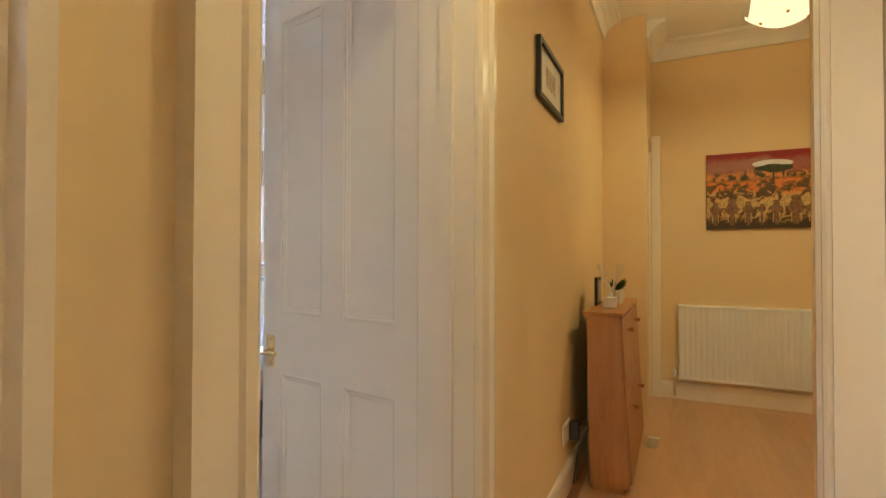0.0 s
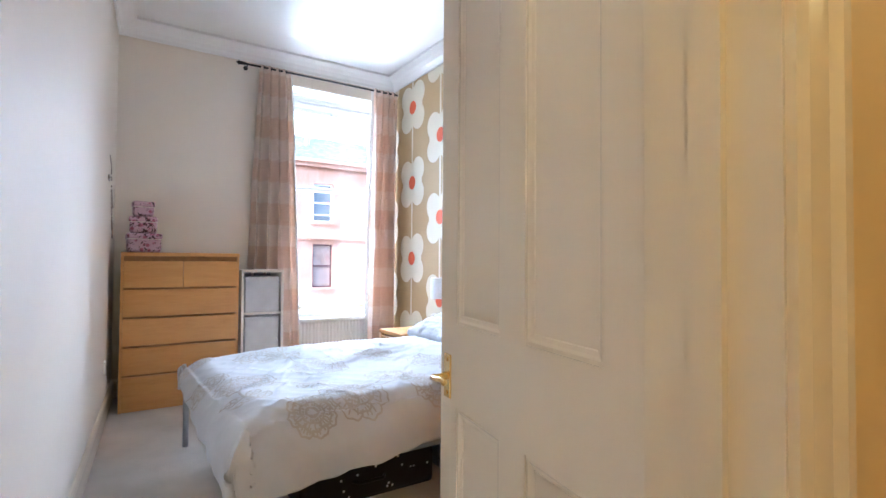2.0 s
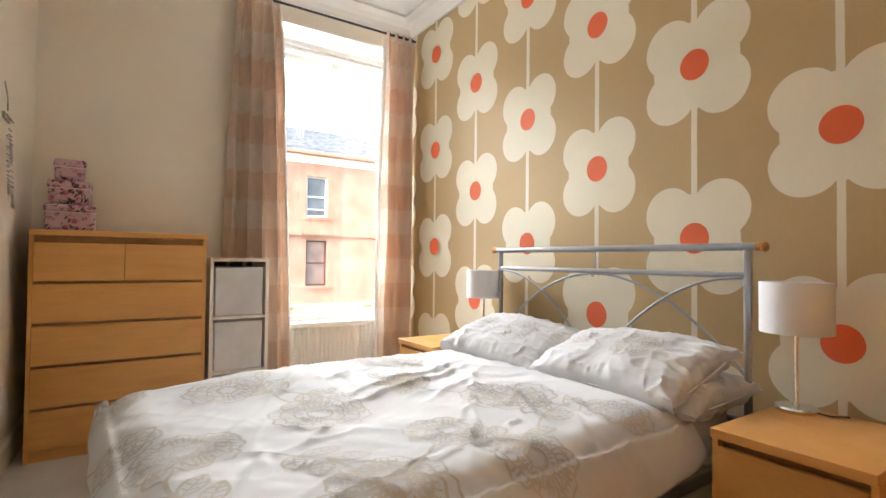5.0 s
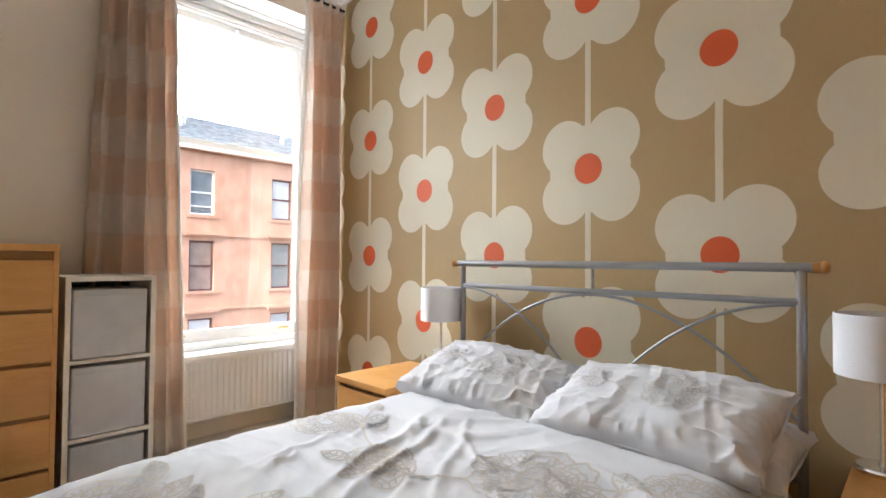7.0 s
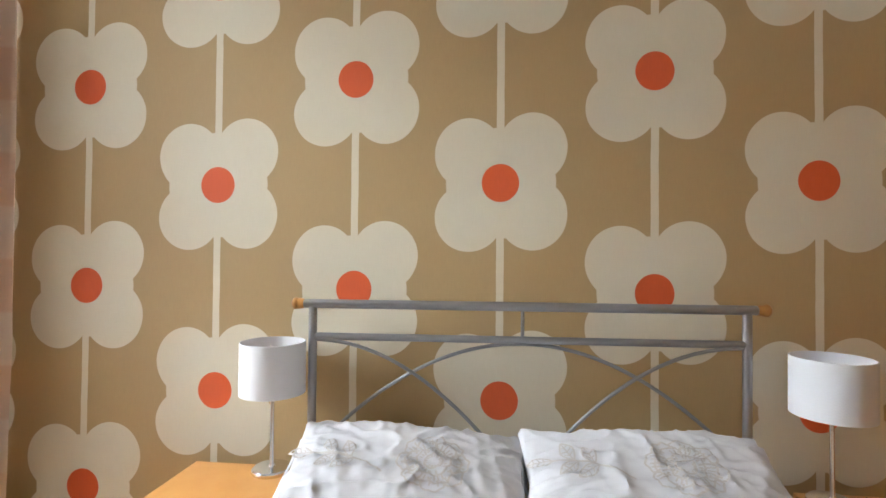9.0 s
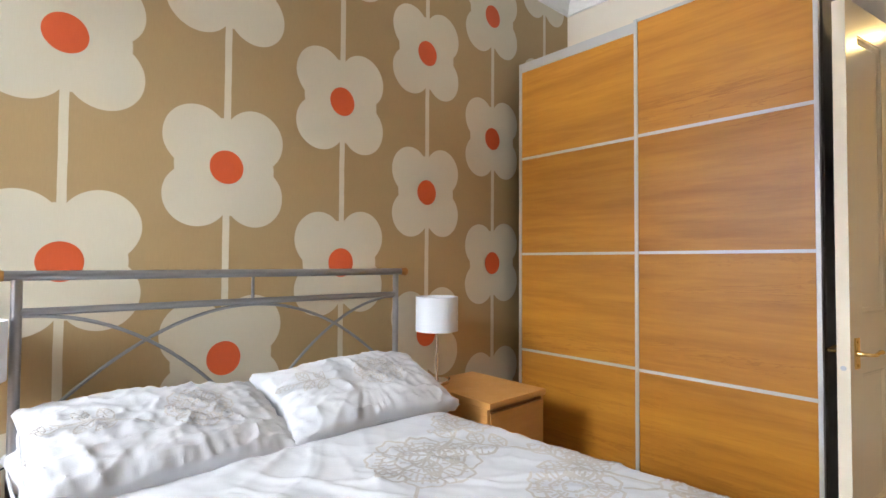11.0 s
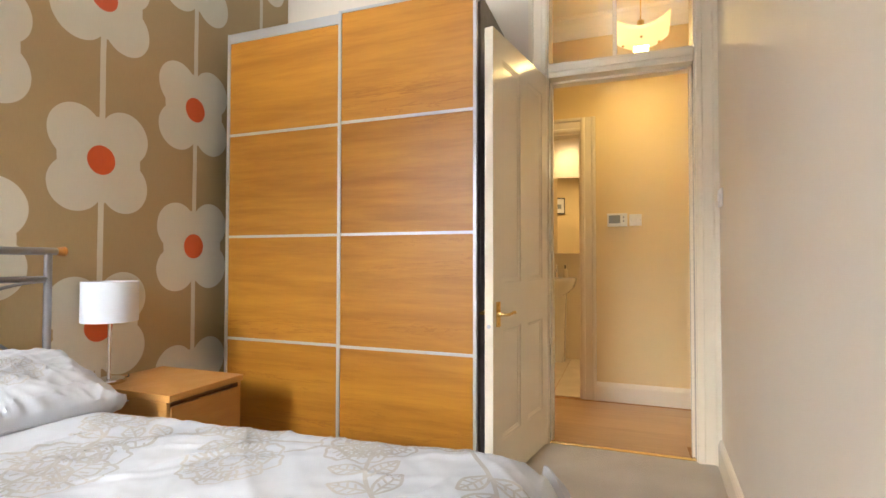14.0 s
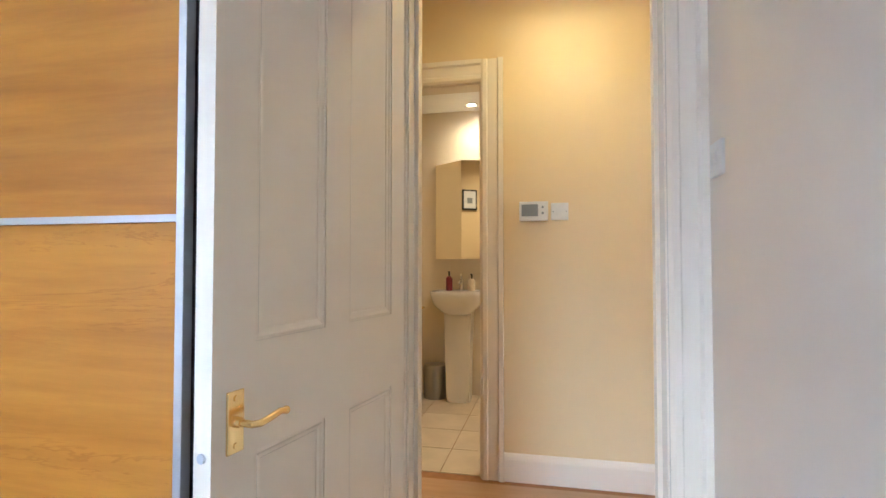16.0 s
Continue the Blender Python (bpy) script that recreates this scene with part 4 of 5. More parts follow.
# ---- wardrobe ----
ward = thing("wardrobe", "tall sliding-door wardrobe with beech panels and aluminium strips", "wardrobe", at=(0, 0, 0))
FX, WT = 1.68, 2.37
boxpart("side_panel", (1.735, 2.385, -1.635, -1.612, 0, WT - 0.01), DARK, ward, 0.002, "dark brown side")
boxpart("side_panel", (1.735, 2.385, -0.15, -0.127, 0, WT - 0.01), DARK, ward, 0.002, "dark brown side")
boxpart("top_panel", (1.735, 2.385, -1.612, -0.15, WT - 0.035, WT - 0.01), DARK, ward)
boxpart("back_panel", (2.375, 2.385, -1.612, -0.15, 0.02, WT - 0.035), DARK, ward)
boxpart("plinth", (1.76, 1.78, -1.612, -0.15, 0.0, 0.06), DARK, ward)
boxpart("rail", (1.70, 1.745, -1.63, -0.13, WT - 0.055, WT - 0.012), ALU, ward)
for y0, y1, x in ((-1.632, -0.878, FX), (-0.896, -0.122, FX + 0.022)):
    bm = bmesh.new()
    for a, b in ((y0, y0 + 0.018), (y1 - 0.018, y1)):
        box(bm, x - 0.004, x + 0.022, a, b, 0.03, WT, 0.002)
    box(bm, x, x + 0.02, y0 + 0.018, y1 - 0.018, WT - 0.014, WT)
    box(bm, x, x + 0.02, y0 + 0.018, y1 - 0.018, 0.03, 0.05)
    door = part("sliding_door", bm, ALU, ward, "aluminium framed sliding door")
    zs = [0.05, 0.617, 1.195, 1.778, WT - 0.014]
    for k in range(4):
        boxpart("panel", (x + 0.004, x + 0.018, y0 + 0.018, y1 - 0.018, zs[k] + (0.007 if k else 0), zs[k + 1] - (0.007 if k < 3 else 0)), BEECH, door, 0, "beech veneer panel")
        if k:
            boxpart("strip", (x - 0.003, x + 0.018, y0 + 0.018, y1 - 0.018, zs[k] - 0.007, zs[k] + 0.007), ALU, door)

# ---- chest of drawers, boxes on it ----
chest = thing("chest_of_drawers", "six-drawer birch veneer chest against the window wall", "chest of drawers")
CX0, CX1, CY0, CY1, CH = -1.945, -1.455, -2.478, -1.672, 1.165
boxpart("side_panel", (CX0, CX1, CY0, CY0 + 0.018, 0, CH - 0.028), BIRCH, chest, 0.0015)
boxpart("side_panel", (CX0, CX1, CY1 - 0.018, CY1, 0, CH - 0.028), BIRCH, chest, 0.0015)
boxpart("top", (CX0, CX1 + 0.015, CY0, CY1, CH - 0.028, CH), BIRCH, chest, 0.002)
boxpart("groove", (CX1 - 0.030, CX1 - 0.016, CY0 + 0.018, CY1 - 0.018, 0.03, CH - 0.028), GROOVE, chest)
boxpart("back_panel", (CX0 + 0.002, CX0 + 0.01, CY0 + 0.018, CY1 - 0.018, 0.03, CH - 0.03), BIRCH, chest)
boxpart("plinth", (CX1 - 0.03, CX1 - 0.012, CY0 + 0.018, CY1 - 0.018, 0, 0.055), BIRCH, chest)
dz = (CH - 0.055 - 0.052) / 5
cm = (CY0 + CY1) / 2
for k in range(5):
    z0 = 0.058 + k * dz
    z1 = z0 + dz - 0.016
    spans = ((CY0 + 0.019, CY1 - 0.019),) if k < 4 else ((CY0 + 0.019, cm - 0.002), (cm + 0.002, CY1 - 0.019))
    for a, b in spans:
        boxpart("drawer_front", (CX1 - 0.014, CX1 + 0.006, a, b, z0, z1), BIRCH, chest, 0.002)


def floral():
    """Pale pink card with loose roses and dark leaf flecks."""
    n = Nodes("floral_card")
    v = n.tree.nodes.new("ShaderNodeTexVoronoi")
    v.inputs["Scale"].default_value = 24
    n.put(v.inputs["Vector"], n.co)
    rose = n.math("SUBTRACT", 1.0, n.ramp(v.outputs["Distance"], 0.25, 0.42))
    curl = n.ramp(n.noise(70, 3, 0.5, None, 2.0), 0.42, 0.6)
    leaf = n.ramp(n.noise(42, 2, 0.5, None, 1.0), 0.58, 0.61)
    ground = n.mix(n.noise(12), (0.52, 0.31, 0.40), (0.62, 0.43, 0.47))
    c = n.mix(rose, ground, n.mix(curl, (0.48, 0.16, 0.24), (0.28, 0.05, 0.09)))
    n.set(n.mix(leaf, c, (0.06, 0.02, 0.03)), 0.5)
    return n.mat


FLORAL = floral()
zb = CH
for k, (a, b, h) in enumerate(((0.225, 0.20, 0.148), (0.18, 0.16, 0.132), (0.135, 0.12, 0.118))):
    hb = thing("gift_box", "pink rose-patterned card box with a lid, stacked on the chest", "box", "stacked gift boxes", at=(-1.72, -2.33 - 0.004 * k, zb), turn=(3, -4, 6)[k])
    boxpart("box_body", (-b / 2, b / 2, -a / 2, a / 2, 0, h - 0.004), FLORAL, hb, 0.022)
    boxpart("lid", (-b / 2 - 0.005, b / 2 + 0.005, -a / 2 - 0.005, a / 2 + 0.005, h - 0.046, h), FLORAL, hb, 0.012)
    boxpart("lid_edge", (-b / 2 - 0.0062, b / 2 + 0.0062, -a / 2 - 0.0062, a / 2 + 0.0062, h - 0.0465, h - 0.042), UNIT, hb, 0.002, "pale card rim")
    zb += h

# ---- cube shelf with fabric boxes ----
cube = thing("cube_shelf", "narrow cream shelf unit of three cubes beside the chest", "shelf")
UX0, UX1, UY0, UY1, UH = -1.87, -1.49, -1.645, -1.305, 1.03
for y0, y1 in ((UY0, UY0 + 0.02), (UY1 - 0.02, UY1)):
    boxpart("side_panel", (UX0, UX1, y0, y1, 0, UH - 0.02), UNIT, cube, 0.001)
boxpart("top", (UX0, UX1, UY0, UY1, UH - 0.02, UH), UNIT, cube, 0.001)
boxpart("back_panel", (UX0, UX0 + 0.006, UY0 + 0.02, UY1 - 0.02, 0, UH - 0.02), DARK, cube)
pz = (UH - 0.02 - 0.02) / 3
for k in range(3):
    z = 0.0 + k * pz
    boxpart("shelf_board", (UX0 + 0.006, UX1, UY0 + 0.02, UY1 - 0.02, z, z + 0.016), UNIT, cube)
    fb = thing("fabric_box", "pale grey fabric storage box in the cube shelf", "storage box", "boxes in the cube shelf", at=(0, 0, z + 0.017))
    bm = bmesh.new()
    box(bm, UX0 + 0.02, UX1 - 0.008, UY0 + 0.028, UY1 - 0.034, 0, pz - 0.034, 0.008, 3)
    part("body", bm, FABRIC, fb)
    boxpart("hem", (UX1 - 0.012, UX1 - 0.005, UY0 + 0.03, UY1 - 0.036, pz - 0.06, pz - 0.036), FABRIC, fb, 0.002)

# ---- curtains ----
rail = thing("curtain_rail", "black metal curtain pole with leaf finials", "curtain pole")
cylpart("pole", (-1.885, -1.57, 2.885), (-1.885, -0.02, 2.885), 0.009, BLACK, rail)
bm = bmesh.new()
for s in (0, 1):
    ball(bm, (-1.885, -1.61 + 0.0 * s, 2.885), 0.02, 0.6, 1.8, 0.8)
ball(bm, (-1.885, -1.575, 2.885), 0.014)
for s in (-1, 1):
    cyl(bm, (-1.885, -1.59, 2.885), (-1.885, -1.63, 2.885 + s * 0.022), 0.006, 0.001, 8)
part("finial", bm, BLACK, rail, "", True)
for y in (-1.545, -0.06):
    bm = bmesh.new()
    cyl(bm, (-1.999, y, 2.885), (-1.885, y, 2.885), 0.006)
    cyl(bm, (-1.999, y, 2.885), (-1.99, y, 2.885), 0.02)
    part("bracket", bm, BLACK, rail, "", True)


LINING = cloth("white_lining", (0.80, 0.78, 0.74), 500, 0.85, 0.03, 0.15)


def curtain(y0, y1, yb0, yb1, folds, seed, label, inner):
    """A pleated curtain hung between y0 and y1, falling to yb0 and yb1 near the floor."""
    c = thing("curtain", label, "curtain", "window curtains")
    bm = bmesh.new()
    nu, nv = folds * 12, 60
    rng = random.Random(seed)
    ph = [rng.uniform(-0.6, 0.6) for _ in range(folds + 2)]
    am = [rng.uniform(0.7, 1.25) for _ in range(folds + 2)]
    g = []
    for i in range(nu + 1):
        row = []
        for j in range(nv + 1):
            u, q = i / nu, j / nv
            z = 2.905 - q * (2.905 - 0.035)
            k = u * folds
            a = am[int(k)] * (1 - k % 1) + am[int(k) + 1] * (k % 1)
            b = ph[int(k)] * (1 - k % 1) + ph[int(k) + 1] * (k % 1)
            pinch = min(1.0, 0.35 + q * 5)
            t = 2 * math.pi * (k + b * 0.25) + 0.5 * math.sin(3 * q + seed)
            swell = 0.85 + 0.3 * math.sin(q * math.pi)
            x = -1.885 + 0.054 * pinch * a * math.sin(t) * swell + 0.010 * noise.noise(Vector((u * 7, z * 2.0, seed)))
            w0 = y0 + (y1 - y0) * u
            w1 = yb0 + (yb1 - yb0) * u
            y = w0 + (w1 - w0) * (q ** 0.8) + 0.012 * pinch * math.cos(t) + 0.008 * noise.noise(Vector((u * 5, z * 3, seed + 5)))
            row.append(bm.verts.new((x, y, z)))
        g.append(row)
    for i in range(nu):
        for j in range(nv):
            bm.faces.new((g[i][j], g[i + 1][j], g[i + 1][j + 1], g[i][j + 1]))
    edge = [v.co.copy() for v in g[nu if inner > 0 else 0]]
    ob = part("drape", bm, CURTAIN, c, "", True)
    bm = bmesh.new()
    rib = []
    for k, p in enumerate(edge):
        w = 0.020 + 0.010 * noise.noise(Vector((p.z * 2.2, seed, 1.0)))
        rib.append([bm.verts.new(p + Vector((dx, inner * w * q, 0))) for dx, q in ((-0.006, -0.3), (-0.010, 0.6), (-0.022, 1.0), (-0.034, 0.5))])
    for a, b in zip(rib, rib[1:]):
        for k in range(3):
            bm.faces.new((a[k], a[k + 1], b[k + 1], b[k]))
    part("lining", bm, LINING, c, "white lining turned out at the edge", True)
    sol = ob.modifiers.new("thickness", "SOLIDIFY")
    sol.thickness = 0.003
    for i in range(folds):
        y = y0 + (y1 - y0) * (i + 0.5) / folds
        bm = bmesh.new()
        tube(bm, [(-1.885 + 0.015 * math.cos(a), y, 2.885 + 0.015 * math.sin(a)) for a in [2 * math.pi * k / 12 for k in range(13)]], 0.0028, 6)
        part("ring", bm, BLACK, c, "", True)
    return c


curtain(-1.44, -1.17, -1.555, -1.05, 4, 3, "dusty pink and beige banded curtain drawn to the side", 1)
curtain(-0.30, -0.025, -0.345, -0.02, 4, 9, "dusty pink and beige banded curtain by the wallpaper", -1)

# ---- hall things ----
pic = thing("wall_picture", "small print in a black frame with white mount, hall wall", "picture")
PX = HX + 0.002
bm = bmesh.new()
py0, py1, pz0, pz1 = -1.2, -0.757, 1.80, 2.045
for dims in ((py0, py0 + 0.022, pz0, pz1), (py1 - 0.022, py1, pz0, pz1), (py0 + 0.022, py1 - 0.022, pz0, pz0 + 0.022), (py0 + 0.022, py1 - 0.022, pz1 - 0.022, pz1)):
    box(bm, PX, PX + 0.02, *dims, 0.002)
part("frame", bm, BLACK, pic, "black wooden frame")
boxpart("mount", (PX, PX + 0.008, py0 + 0.022, py1 - 0.022, pz0 + 0.022, pz1 - 0.022), WHITEP, pic)
boxpart("print", (PX + 0.008, PX + 0.009, py0 + 0.14, py1 - 0.14, pz0 + 0.08, pz1 - 0.08), plain("pale_print", (0.5, 0.45, 0.38), 0.7, 0.4, 30), pic)

cab = thing("shoe_cabinet", "slim beech shoe cabinet with tilting doors against the hall wall", "cabinet")
cy0, cy1, ch = -0.55, 0.42, 0.885
for y0, y1 in ((cy0, cy0 + 0.018), (cy1 - 0.018, cy1)):
    bm = bmesh.new()
    vs = [(2.66, 0.03), (2.845, 0.03), (2.80, ch - 0.02), (2.645, ch - 0.02)]
    extrude(bm, vs, lambda u, p, q: (p, u, q), y0, y1)
    part("side_panel", bm, OAK, cab)
boxpart("top", (2.625, 2.815, cy0 - 0.004, cy1 + 0.004, ch - 0.02, ch), OAK, cab, 0.002)
bm = bmesh.new()
box(bm, 2.645, 2.65, cy0 + 0.018, cy1 - 0.018, 0.03, ch - 0.02)
part("back_panel", bm, DARK, cab)
for z0, z1 in ((0.05, 0.45), (0.455, 0.855)):
    for a, b in ((cy0 + 0.02, (cy0 + cy1) / 2 - 0.002), ((cy0 + cy1) / 2 + 0.002, cy1 - 0.02)):
        bm = bmesh.new()
        f = lambda z: 2.845 - 0.045 * (z - 0.03) / (ch - 0.05)
        vs = [(f(z0) - 0.006, z0), (f(z0) + 0.012, z0), (f(z1) + 0.012, z1), (f(z1) - 0.006, z1)]
        extrude(bm, vs, lambda u, p, q: (p, u, q), a, b)
        d = part("door", bm, OAK, cab)
        zc, yc = z1 - 0.08, (a + b) / 2
        bm = bmesh.new()
        cyl(bm, (f(zc) + 0.010, yc, zc), (f(zc) + 0.03, yc, zc), 0.007)
        ball(bm, (f(zc) + 0.034, yc, zc), 0.013)
        part("knob", bm, GROOVE, d, "small dark wooden knob", True)
for y in (cy0 + 0.03, cy1 - 0.03):
    boxpart("foot", (2.67, 2.82, y - 0.02, y + 0.02, 0, 0.03), OAK, cab)

dif = thing("reed_diffuser", "glass reed diffuser with pale sticks on the shoe cabinet", "diffuser", at=(2.73, -0.30, ch))
bm = bmesh.new()
box(bm, -0.035, 0.035, -0.035, 0.035, 0, 0.06, 0.008, 3)
lathe(bm, [(0.016, 0.058), (0.014, 0.075), (0.014, 0.085)], n=14)
part("bottle", bm, CERAMIC, dif, "", True)
for k in range(7):
    a = k * 0.9
    cylpart("reed", (0, 0, 0.05), (0.07 * math.cos(a), 0.075 * math.sin(a), 0.235), 0.003, UNIT, dif, n=6)
pot = thing("pot_plant", "small dark-leaved plant in a white pot on the shoe cabinet", "plant", at=(2.73, 0.02, ch))
bm = bmesh.new()
lathe(bm, [(0.001, 0), (0.035, 0), (0.045, 0.08), (0.041, 0.08), (0.039, 0.065), (0.001, 0.065)], n=18)
part("pot", bm, CERAMIC, pot, "", True)
LEAF = plain("dark_leaf", (0.03, 0.06, 0.025), 0.5)
rng = random.Random(5)
for k in range(16):
    a, t = rng.uniform(0, 6.28), rng.uniform(0.2, 0.9)
    bm = bmesh.new()
    ln = rng.uniform(0.07, 0.11)
    d = Vector((math.cos(a) * math.sin(t), math.sin(a) * math.sin(t), math.cos(t)))
    sd = d.orthogonal().normalized()
    b0 = Vector((0, 0, 0.07))
    pts = [b0, b0 + d * ln * 0.5 + sd * 0.012, b0 + d * ln - Vector((0, 0, 0.01)), b0 + d * ln * 0.5 - sd * 0.012]
    mid = b0 + d * ln * 0.5 + Vector((0, 0, 0.006))
    vv = [bm.verts.new(p) for p in pts]
    vm = bm.verts.new(mid)
    for i in range(4):
        bm.faces.new((vv[i], vv[(i + 1) % 4], vm))
    part("leaf", bm, LEAF, pot)
wedge = thing("door_stop", "small white door stop on the hall floor", "door stop", at=(2.91, 0.22, 0))
bm = bmesh.new()
extrude(bm, [(-0.06, 0.0), (0.05, 0.0), (0.05, 0.012), (-0.03, 0.06), (-0.06, 0.06)], lambda u, p, q: (q * 0.3 + u, p, q), -0.03, 0.03)
part("stop_block", bm, WHITEP, wedge)
pf = thing("photo_frame", "small dark photo frame standing on the shoe cabinet", "photo frame")
boxpart("frame", (2.635, 2.65, -0.22, -0.06, ch, ch + 0.16), BLACK, pf, 0.003)
boxpart("print", (2.65, 2.652, -0.20, -0.08, ch + 0.02, ch + 0.14), GREYP, pf)

sock = thing("wall_socket", "white double wall socket with a black charger plugged in", "socket")
boxpart("face_plate", (HX, HX + 0.012, -0.72, -0.55, 0.25, 0.345), WHITEP, sock, 0.003)
chg = thing("plug_charger", "black plug-in charger with a thin cable", "charger")
boxpart("body", (HX + 0.012, HX + 0.06, -0.615, -0.575, 0.25, 0.34), BLACKP, chg, 0.006)
tubepart("cable", [(HX + 0.06, -0.59, 0.32), (HX + 0.09, -0.58, 0.36), (HX + 0.10, -0.56, 0.30), (HX + 0.05, -0.565, 0.2), (HX + 0.03, -0.60, 0.03)], 0.003, BLACKP, chg)

art = thing("canvas_painting", "canvas of elephants under a snowy mountain in orange and red", "painting")


def canvas():
    n = Nodes("savanna_canvas")
    x, y, z = n.xyz()
    zz = n.math("ADD", z, n.math("MULTIPLY_ADD", n.noise(9, 4), 0.10, -0.05))
    u = n.math("DIVIDE", n.math("SUBTRACT", zz, 1.384), 0.598)
    blob = n.ramp(n.noise(16, 5, 0.6, None, 0.8), 0.46, 0.56)
    c = n.mix(n.ramp(u, 0.05, 0.2), (0.05, 0.03, 0.012), n.mix(blob, (0.10, 0.05, 0.02), (0.62, 0.40, 0.10)))
    c = n.mix(n.ramp(u, 0.42, 0.52), c, n.mix(blob, (0.12, 0.075, 0.02), (0.70, 0.22, 0.02)))
    c = n.mix(n.ramp(u, 0.6, 0.66), c, n.mix(blob, (0.65, 0.25, 0.04), (0.05, 0.06, 0.02)))
    c = n.mix(n.ramp(u, 0.68, 0.78), c, n.mix(n.noise(6), (0.42, 0.25, 0.16), (0.30, 0.03, 0.02)))
    c = n.mix(n.ramp(u, 0.85, 0.95), c, (0.27, 0.012, 0.012))
    n.set(c, 0.6)
    n.bump(n.noise(300), 0.2)
    return n.mat


boxpart("canvas", (3.273, 4.015, 1.375, 1.399, 1.384, 1.978), canvas(), art, 0.002)
bm = bmesh.new()
ball(bm, (3.72, 1.3745, 1.88), 0.06, 2.2, 0.03, 0.5, 24)
part("mountain_cap", bm, WHITEP, art, "painted snow cap")
rng = random.Random(8)
PALE = plain("ochre_paint", (0.52, 0.36, 0.10), 0.6, 0.3, 60)
GREY = plain("elephant_brown", (0.20, 0.11, 0.05), 0.6, 0.4, 60)
for k, (x, s) in enumerate(((3.335, 0.9), (3.45, 1.2), (3.56, 0.9), (3.65, 0.6), (3.745, 0.95), (3.87, 1.35), (3.97, 0.9))):
    bm = bmesh.new()
    ball(bm, (x, 1.3745, 1.52 + 0.03 * s), 0.05 * s, 0.9, 0.02, 1.1, 16)
    box(bm, x - 0.012 * s, x + 0.012 * s, 1.372, 1.375, 1.41, 1.52)
    part("elephant", bm, GREY, art, "painted elephant")
    for sd in (-1, 1):
        bm = bmesh.new()
        ball(bm, (x + sd * 0.045 * s, 1.374, 1.55 + 0.03 * s), 0.03 * s, 0.9, 0.02, 1.1, 12)
        part("elephant_ear", bm, PALE, art, "painted ochre ear")
        boxpart("tusk", (x + sd * 0.022 * s - 0.003, x + sd * 0.022 * s + 0.003, 1.3715, 1.375, 1.43, 1.50), PALE, art)
bm = bmesh.new()
for x, z, r in ((3.66, 1.845, 0.045), (3.72, 1.852, 0.055), (3.79, 1.845, 0.05), (3.74, 1.835, 0.06)):
    ball(bm, (x, 1.373, z), r, 1.3, 0.02, 0.45, 14)
box(bm, 3.722, 3.732, 1.371, 1.375, 1.72, 1.84)
part("acacia_tree", bm, plain("dark_green_paint", (0.035, 0.045, 0.015), 0.6, 0.4, 80), art, "painted dark acacia tree")

SHADEGLASS = glow("lit_frosted_glass", (1.0, 0.70, 0.30), 0.15)


def pendant(at, drop, label):
    """Pendant with a square frosted glass dish, its corners curling up."""
    p = thing("ceiling_light", label, "ceiling light", "hall pendants", at=at)
    bm = bmesh.new()
    n = 14
    g = [[bm.verts.new((0.17 * (2 * i / n - 1), 0.17 * (2 * j / n - 1), 0.075 * ((2 * i / n - 1) ** 2 + (2 * j / n - 1) ** 2) ** 1.0 - 0.05)) for j in range(n + 1)] for i in range(n + 1)]
    for i in range(n):
        for j in range(n):
            bm.faces.new((g[i][j], g[i + 1][j], g[i + 1][j + 1], g[i][j + 1]))
    sh = part("shade", bm, SHADEGLASS, p, "curved frosted glass dish glowing yellow", True)
    sh.modifiers.new("thickness", "SOLIDIFY").thickness = 0.005
    cylpart("rod", (0, 0, 0.09), (0, 0, drop), 0.004, BRASS, p)
    cylpart("rose", (0, 0, drop - 0.02), (0, 0, drop), 0.05, BRASS, p, "", 0.03)
    for a in (0, 90, 180, 270):
        c, s = math.cos(radians(a)), math.sin(radians(a))
        cylpart("arm", (0, 0, 0.09), (0.11 * c, 0.11 * s, 0.0), 0.003, BRASS, p, n=8)
        bm = bmesh.new()
        ball(bm, (0.11 * c, 0.11 * s, -0.022), 0.009)
        part("finial", bm, BRASS, p, "", True)
    cylpart("fitting", (0, 0, 0.09), (0, 0, 0.13), 0.022, BRASS, p)
    return p


L1, L2 = (3.60, 0.15, 2.50), (2.95, -2.39, 2.52)
pendant(L1, HTOP - L1[2], "square frosted glass pendant lamp lit in the hall")
pendant(L2, HTOP - L2[2], "square frosted glass pendant lamp lit by the bedroom door")
for at, up, down in ((L1, 0.75, 1.35), (L2, 0.26, 0.7)):
    lamp("pendant_bulb", "POINT", pose(at[0], at[1], at[2] + 0.05), up, (1.0, 0.71, 0.26), 0.03)
    lamp("dish_light", "AREA", pose(at[0], at[1], at[2] - 0.055), down, (1.0, 0.71, 0.26), 0.09, 0.09)

th = thing("thermostat", "white wall thermostat with grey display in the hall", "thermostat")
boxpart("case", (BX - 0.028, BX, -2.302, -2.158, 1.322, 1.42), WHITEP, th, 0.004)
boxpart("display", (BX - 0.030, BX - 0.028, -2.252, -2.17, 1.345, 1.405), GREYP, th)
for z in (1.36, 1.39):
    cylpart("button", (BX - 0.032, -2.275, z), (BX - 0.028, -2.275, z), 0.006, GREYP, th, n=10)
sw = thing("wall_plate", "white blank switch plate beside the thermostat", "switch plate")
boxpart("plate", (BX - 0.01, BX, -2.402, -2.316, 1.325, 1.412), WHITEP, sw, 0.003)
boxpart("rocker", (BX - 0.014, BX - 0.01, -2.375, -2.343, 1.35, 1.39), WHITEP, sw, 0.002)
